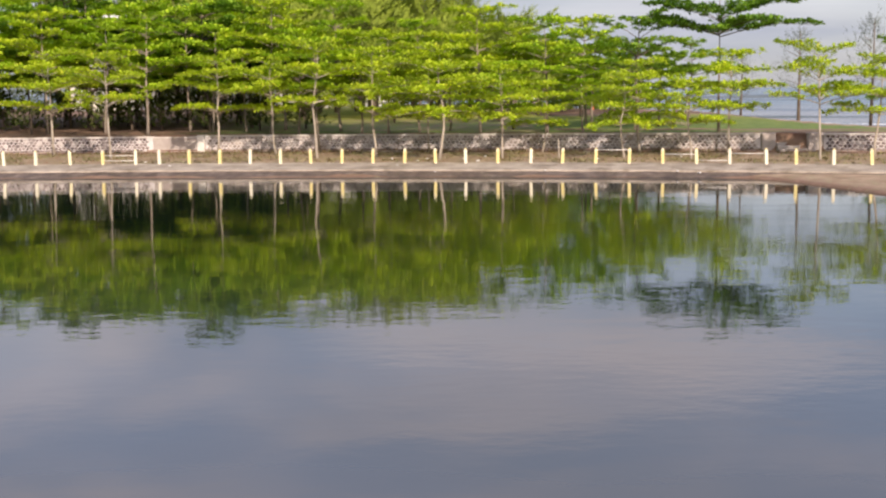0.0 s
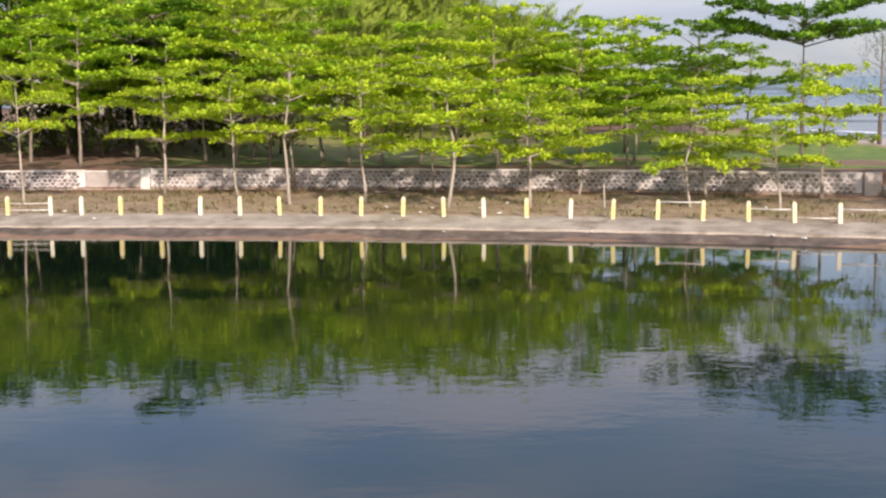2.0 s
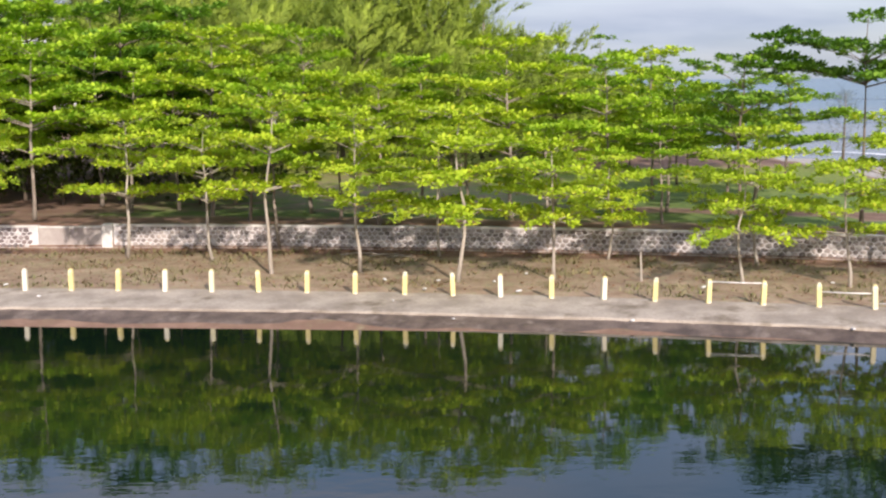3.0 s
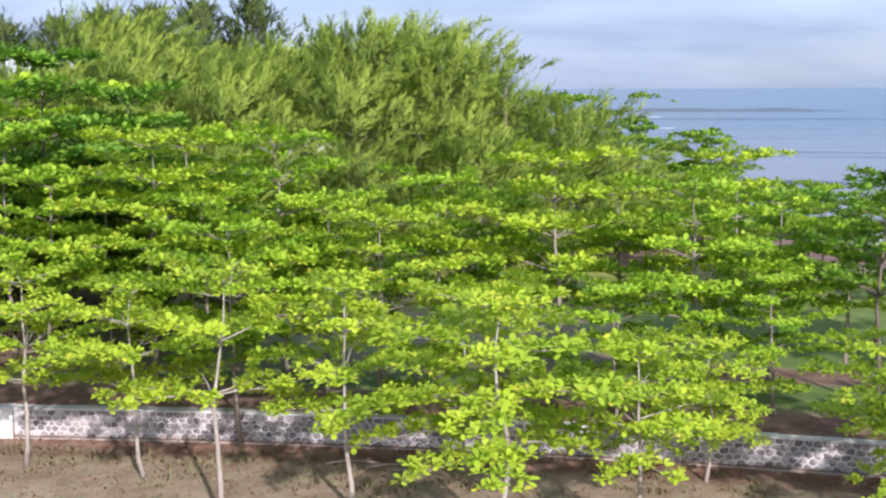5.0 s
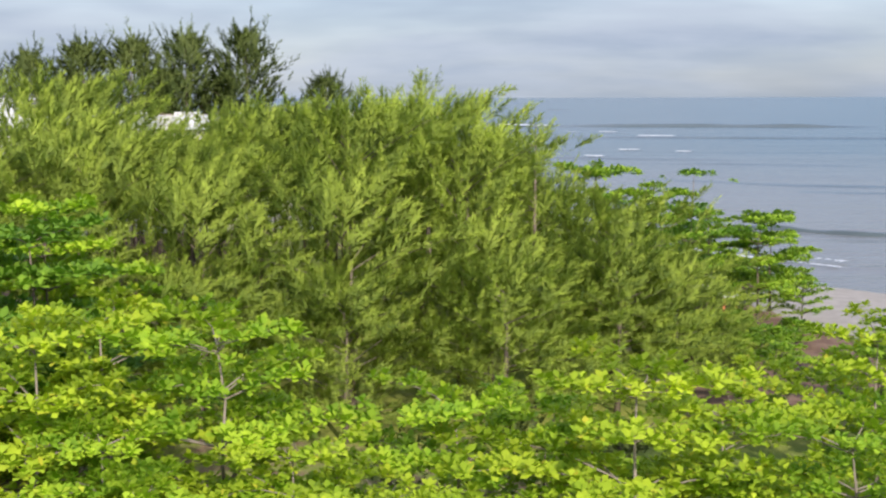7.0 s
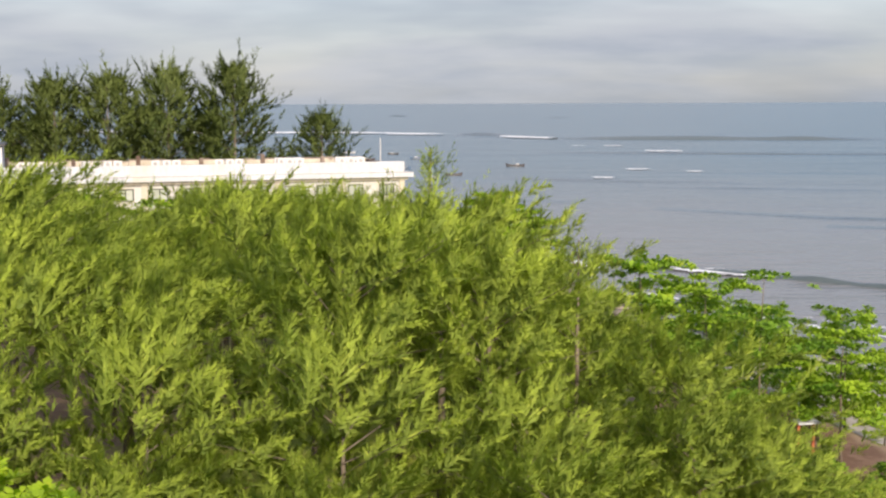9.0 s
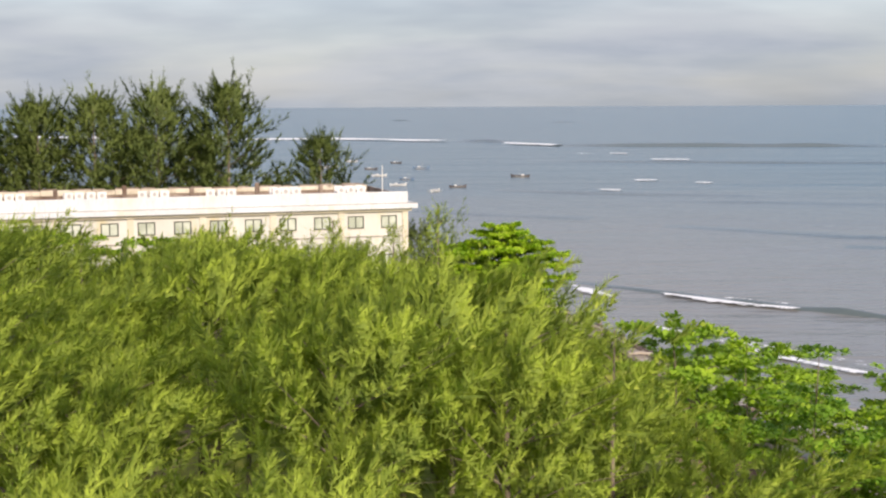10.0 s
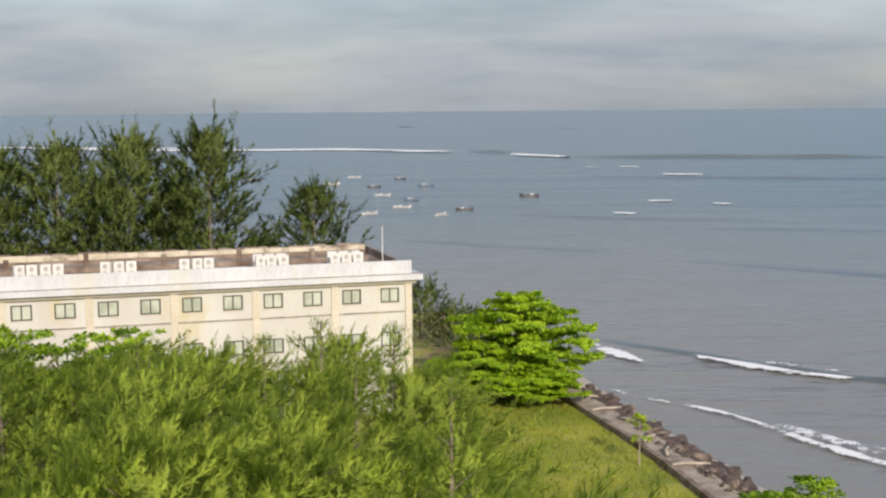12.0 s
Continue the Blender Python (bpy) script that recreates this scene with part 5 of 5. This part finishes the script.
wave_ridge([(30, 600), (120, 570), (220, 555)], 10, 0.9, 9)
wave_ridge([(60, 285), (110, 268), (160, 258)], 5, 0.3, 10)


def build_boat(hull_mat, mast):
    ob = thing("outrigger_boat", "wooden outrigger fishing boat anchored off the beach", "boat", "anchored fishing boats")
    rows = [(-3.8, 0.10, 0.95), (-2.6, 0.42, 0.62), (-1, 0.55, 0.5), (1, 0.55, 0.5), (2.6, 0.40, 0.68), (3.9, 0.05, 1.25)]
    verts, faces = [], []
    for x, w, top in rows:
        verts += [(x * 0.92, 0, -0.35), (x, -w, top), (x, -w * 0.85, top - 0.04), (x * 0.95, 0, top - 0.35), (x, w * 0.85, top - 0.04), (x, w, top)]
    for i in range(len(rows) - 1):
        for e in range(6):
            a, b = i * 6 + e, i * 6 + (e + 1) % 6
            faces.append((a, b, b + 6, a + 6))
    faces += [tuple(range(6))[::-1], tuple(len(verts) - 6 + k for k in range(6))]
    part("hull", mesh_of("hull", verts, faces, hull_mat), ob)
    for s in (-1, 1):
        part("outrigger_float", Shape().tube([(-2.8, 2.3 * s, 0.12), (0, 2.35 * s, 0.06), (3.0, 2.2 * s, 0.25)], [0.06, 0.10, 0.05], 6).mesh("outrigger_float", "spar", True), ob, "pale bamboo float")
    for x in (-1.5, 1.5):
        part("boom", Shape().tube([(x, -2.3, 0.18), (x, -1.2, 0.75), (x, 0, 0.80), (x, 1.2, 0.75), (x, 2.3, 0.18)], [0.05] * 5, 5).mesh("boom", "spar", True), ob)
    part("cabin", Shape().box((-1.5, -0.34, 0.42), (-0.2, 0.34, 0.98), 0.06).mesh("cabin", "hull_white"), ob, "small pale cabin")
    if mast:
        part("mast", Shape().tube([(0.6, 0, 0.3), (0.6, 0, 3.4)], [0.06, 0.03], 5).mesh("mast", "spar"), ob)
    return ob


fleet = [build_boat("hull_dark", True), build_boat("hull_white", False), build_boat("hull_blue", True)]
BOATS = [(-75, 579, 10), (-43.7, 554, 25), (-39.1, 601, 5), (-28, 539, -15), (-20.9, 586, -25), (-10.5, 543, -10), (-23, 495.6, 10), (-13.7, 475, -20), (-15.4, 447, 5), (-22.9, 426, 40), (-4.9, 420.6, 60), (1.2, 438, 5), (21.3, 487.6, -8)]
for i, (x, y, a) in enumerate(BOATS):
    kind = fleet[(0, 1, 1, 0, 0, 2, 1, 2, 1, 1, 1, 0, 0)[i]]
    m = pose(x, y, 0.1, 0, 0, a + (0 if i != 12 else 180)) @ Matrix.Scale(0.8 if i != 12 else 1.0, 4)
    if kind.get("placed"):
        copy_thing(kind, m)
    else:
        kind["placed"] = 1
        kind.matrix_basis = m
for kind in fleet:
    del kind["placed"]
for ob in list(scene.collection.objects):
    if "placed" in ob:
        del ob["placed"]


def build_stall():
    ob = thing("beach_table", "small white-topped table on red legs near the beach", "table")
    part("tabletop", Shape().box((-0.6, -0.45, 2.1), (0.6, 0.45, 2.2), 0.02).mesh("tabletop", "white_trim"), ob, "white top")
    for x in (-0.4, 0.4):
        part("leg", Shape().box((x - 0.07, -0.06, -0.1), (x + 0.07, 0.06, 2.095), 0.01).mesh("leg", "red_paint"), ob, "red-orange leg")
    ob.matrix_basis = pose(15.5, 138.5, 2.3, 0, 0, 10)


build_stall()
sap = almond_tree(71, "thin young tree with few yellowing leaves on the grass", "", 3.4, 0.6, 3, 1.8, 0.2, "leaf_young", "bark_pale", 3, 0.18, 0.2)
sap.matrix_basis = pose(9.5, 184.5, land(9.5, 184.5))


def build_grass():
    """Tall grass and weeds on the strip behind the sea wall."""
    rs = np.random.RandomState(5)
    count = 42000
    y = rs.uniform(140, 209, count * 2)
    y = y + 16.0 * (y < 156)
    x = np.array([coast_x(v) for v in y]) - 0.5 - rs.uniform(0, 1, count * 2) * 14.0
    keep = np.array([noise.noise((a * 0.22, b * 0.22, 2.0)) > -0.6 for a, b in zip(x, y)])
    x, y = x[keep][:count], y[keep][:count]
    base = np.stack([x, y, np.array([land(a, b) for a, b in zip(x, y)])], 1)
    way = np.stack([rs.normal(0, 0.35, len(x)), rs.normal(0, 0.35, len(x)), np.ones(len(x))], 1)
    tall = rs.uniform(0.10, 0.26, len(x))
    face = np.stack([rs.normal(0, 0.15, len(x)), rs.normal(-0.2, 0.15, len(x)), np.ones(len(x))], 1)
    thing("tall_grass", "tall yellow-green grass and weeds behind the sea wall", "grass", kind="stuff", data=needle_mesh("tall_grass", base, way, tall, tall * 0.28, face, "grass", rs))


build_grass()
for x, y, a, long in ((-3.2, 84.2, 8, 1.6), (-2.6, 83.6, -12, 1.3), (-4.4, 84.6, 3, 1.8), (9.0, 80.5, 30, 1.1)):
    ob = thing("fallen_branch", "pale bare fallen branch lying on the soil", "branch", "fallen branches",
               data=Shape().tube([(-long / 2, 0, 0.03), (-long * 0.1, 0.08, 0.09), (long * 0.3, 0.02, 0.06), (long / 2, -0.12, 0.04)], [0.03, 0.028, 0.02, 0.008], 5)
               .tube([(long * 0.1, 0.05, 0.07), (long * 0.35, 0.3, 0.10)], [0.016, 0.006], 4).mesh("fallen_branch", "bark_pale", True))
    ob.matrix_basis = pose(x, y, 0.60 + 0.018 * (y - post_line(x)), 0, 0, a)
thing("stake", "thin pale wooden stake stuck in the soil", "stake", data=Shape().tube([(6.86, 77.2, 0.45), (6.80, 77.15, 1.75)], [0.045, 0.035], 5).mesh("stake", "bark_pale"))


def build_litter():
    """Dry fallen leaves on the soil, thickest at the foot of the wall."""
    rs = np.random.RandomState(8)
    count = 5200
    x = (rs.uniform(-30, 24, count // 8)[:, None] + rs.normal(0, 0.55, (count // 8, 8))).ravel()
    d = 10.8 - 9.6 * rs.uniform(0, 1, count) ** 1.7
    y = np.array([post_line(v) for v in x]) + d
    z = np.interp(d, [0.5, 1.5, 2.5, 4, 5.5, 7, 8.5, 10, 10.96], [0.52, 0.55, 0.58, 0.62, 0.66, 0.70, 0.73, 0.77, 0.80]) + 0.045
    base = np.stack([x, y, z], 1)
    a = rs.uniform(0, 6.28, count)
    way = np.stack([np.cos(a), np.sin(a), rs.normal(0.1, 0.25, count)], 1)
    up = np.stack([rs.normal(0, 0.4, count), rs.normal(0, 0.4, count), np.ones(count)], 1)
    size = rs.uniform(0.05, 0.15, count)
    thing("fallen_leaves", "dry red-brown fallen leaves scattered on the soil", "leaf litter", kind="stuff", data=leaf_mesh("fallen_leaves", base, way, up, size, size * 0.6, up * 1.0, "dry_leaf", False))


build_litter()


def build_dry_grass():
    """Thin dry grass in patches on the soil between the posts and the wall."""
    rs = np.random.RandomState(14)
    count = 26000
    x, d = rs.uniform(-34, 26, count), rs.uniform(0.7, 10.4, count)
    keep = np.array([noise.noise((a * 0.35, b * 0.6, 8.0)) + 0.5 * noise.noise((a * 1.3, b * 1.6, 3.0)) > 0.10 for a, b in zip(x, d)])
    x, d = x[keep], d[keep]
    z = np.interp(d, [0.5, 1.5, 2.5, 4, 5.5, 7, 8.5, 10, 10.96], [0.52, 0.55, 0.58, 0.62, 0.66, 0.70, 0.73, 0.77, 0.80]) - 0.02
    base = np.stack([x, np.array([post_line(v) for v in x]) + d, z], 1)
    way = np.stack([rs.normal(0, 0.6, len(x)), rs.normal(0, 0.6, len(x)), np.ones(len(x))], 1)
    tall = rs.uniform(0.10, 0.26, len(x))
    face = np.stack([rs.normal(0, 0.2, len(x)), rs.normal(-0.2, 0.2, len(x)), np.ones(len(x))], 1)
    thing("dry_grass", "thin patchy dry grass on the brown soil", "grass", kind="stuff", data=needle_mesh("dry_grass", base, way, tall, tall * 0.30, face, "dry_grass", rs))


build_dry_grass()
rnd = random.Random(33)
for i in range(16):
    x = rnd.uniform(-18, 18)
    d = rnd.choice((-2.9, -2.6, -1.0, 1.0, 3.0, 5.0))
    z = {-2.9: 0.20, -2.6: 0.26, -1.0: 0.47}.get(d, 0.57 + 0.018 * d)
    ob = thing("litter", "small crumpled white plastic litter", "litter", "litter on the bank", data=Shape().box((-0.10, -0.06, 0), (0.10, 0.06, 0.06), 0.025).mesh("litter", "unit_white"))
    ob.matrix_basis = pose(x, post_line(x) + d, z, rnd.uniform(-10, 10), rnd.uniform(-10, 10), rnd.uniform(0, 180)) @ Matrix.Scale(rnd.uniform(0.5, 1.2), 4)


# ---- the wall's stones, last ----
CELL, PERIOD, COURSES = 0.27, 22, 5
stone_rnd = random.Random(77)
JOG = {(k, r): (stone_rnd.uniform(-0.045, 0.045), stone_rnd.uniform(-0.045, 0.045)) for k in range(2 * PERIOD) for r in range(COURSES + 1)}


def stone_cell(c, r, tall):
    """The outline of stone c of course r, about its own middle: six corners that it shares with its neighbours, drawn in by half a joint."""
    corners = []
    for b, order in ((r, (-1, 0, 1)), (r + 1, (1, 0, -1))):
        for o in order:
            k = 2 * c + r % 2 + o
            jx, jz = JOG[k % (2 * PERIOD), b]
            bulge = (-tall if (k - b) % 2 == 0 else tall) / 6 if 0 < b < COURSES else 0.0
            corners.append((o * CELL / 2 + jx, (b - r - 0.5) * tall + bulge + (jz if 0 < b < COURSES else 0.0)))
    mx, mz = sum(p[0] for p in corners) / 6, sum(p[1] for p in corners) / 6
    ring = [(mx + (x - mx) * 0.84, 0.0, mz + (z - mz) * 0.80) for x, z in corners]
    mid = [(mx + (x - mx) * 0.62, -0.042, mz + (z - mz) * 0.58) for x, z in corners]
    verts = ring + mid + [(mx, -0.055, mz)]
    faces = []
    for i in range(6):
        j = (i + 1) % 6
        faces += [(i, j, 6 + j, 6 + i), (6 + i, 6 + j, 12)]
    return verts, faces


def lay_stones(x0, x1, z0, z1, parent, singles, mat="stone"):
    """Courses of fitted stones on the wall's face; those from singles[0] to singles[1] are pieces of their own."""
    tall = (z1 - z0) / COURSES
    shapes = {(c, r): stone_cell(c, r, tall) for c in range(PERIOD) for r in range(COURSES)}
    kinds = {key: mesh_of("stone", *shapes[key], mat) for key in shapes} if singles[1] > singles[0] else {}
    rest = Shape()
    for r in range(COURSES):
        for c in range(int((x1 - x0) / CELL) - 1):
            x = x0 + CELL * (c + 0.6 + 0.5 * (r % 2))
            y, a = wall_frame(x)
            m = pose(x, y - 0.002, z0 + tall * (r + 0.5), 0, 0, math.degrees(a))
            key = (c % PERIOD, r)
            if singles[0] < x < singles[1]:
                part("stone", kinds[key], parent).matrix_basis = m
            else:
                rest.add([m @ Vector(v) for v in shapes[key][0]], shapes[key][1])
    if rest.verts:
        tagged(part("stones", rest.mesh("stones", mat), parent), kind="stuff")


lay_stones(-16.0, 19.4, 0.86, 1.79, stone_wall, (-13.0, 3.2))
lay_stones(-46, -19.7, 0.80, 1.75, far_wall, (0, 0), "stone_dark")
lay_stones(23.05, 44, 0.80, 1.77, right_wall, (0, 0), "stone_dark")
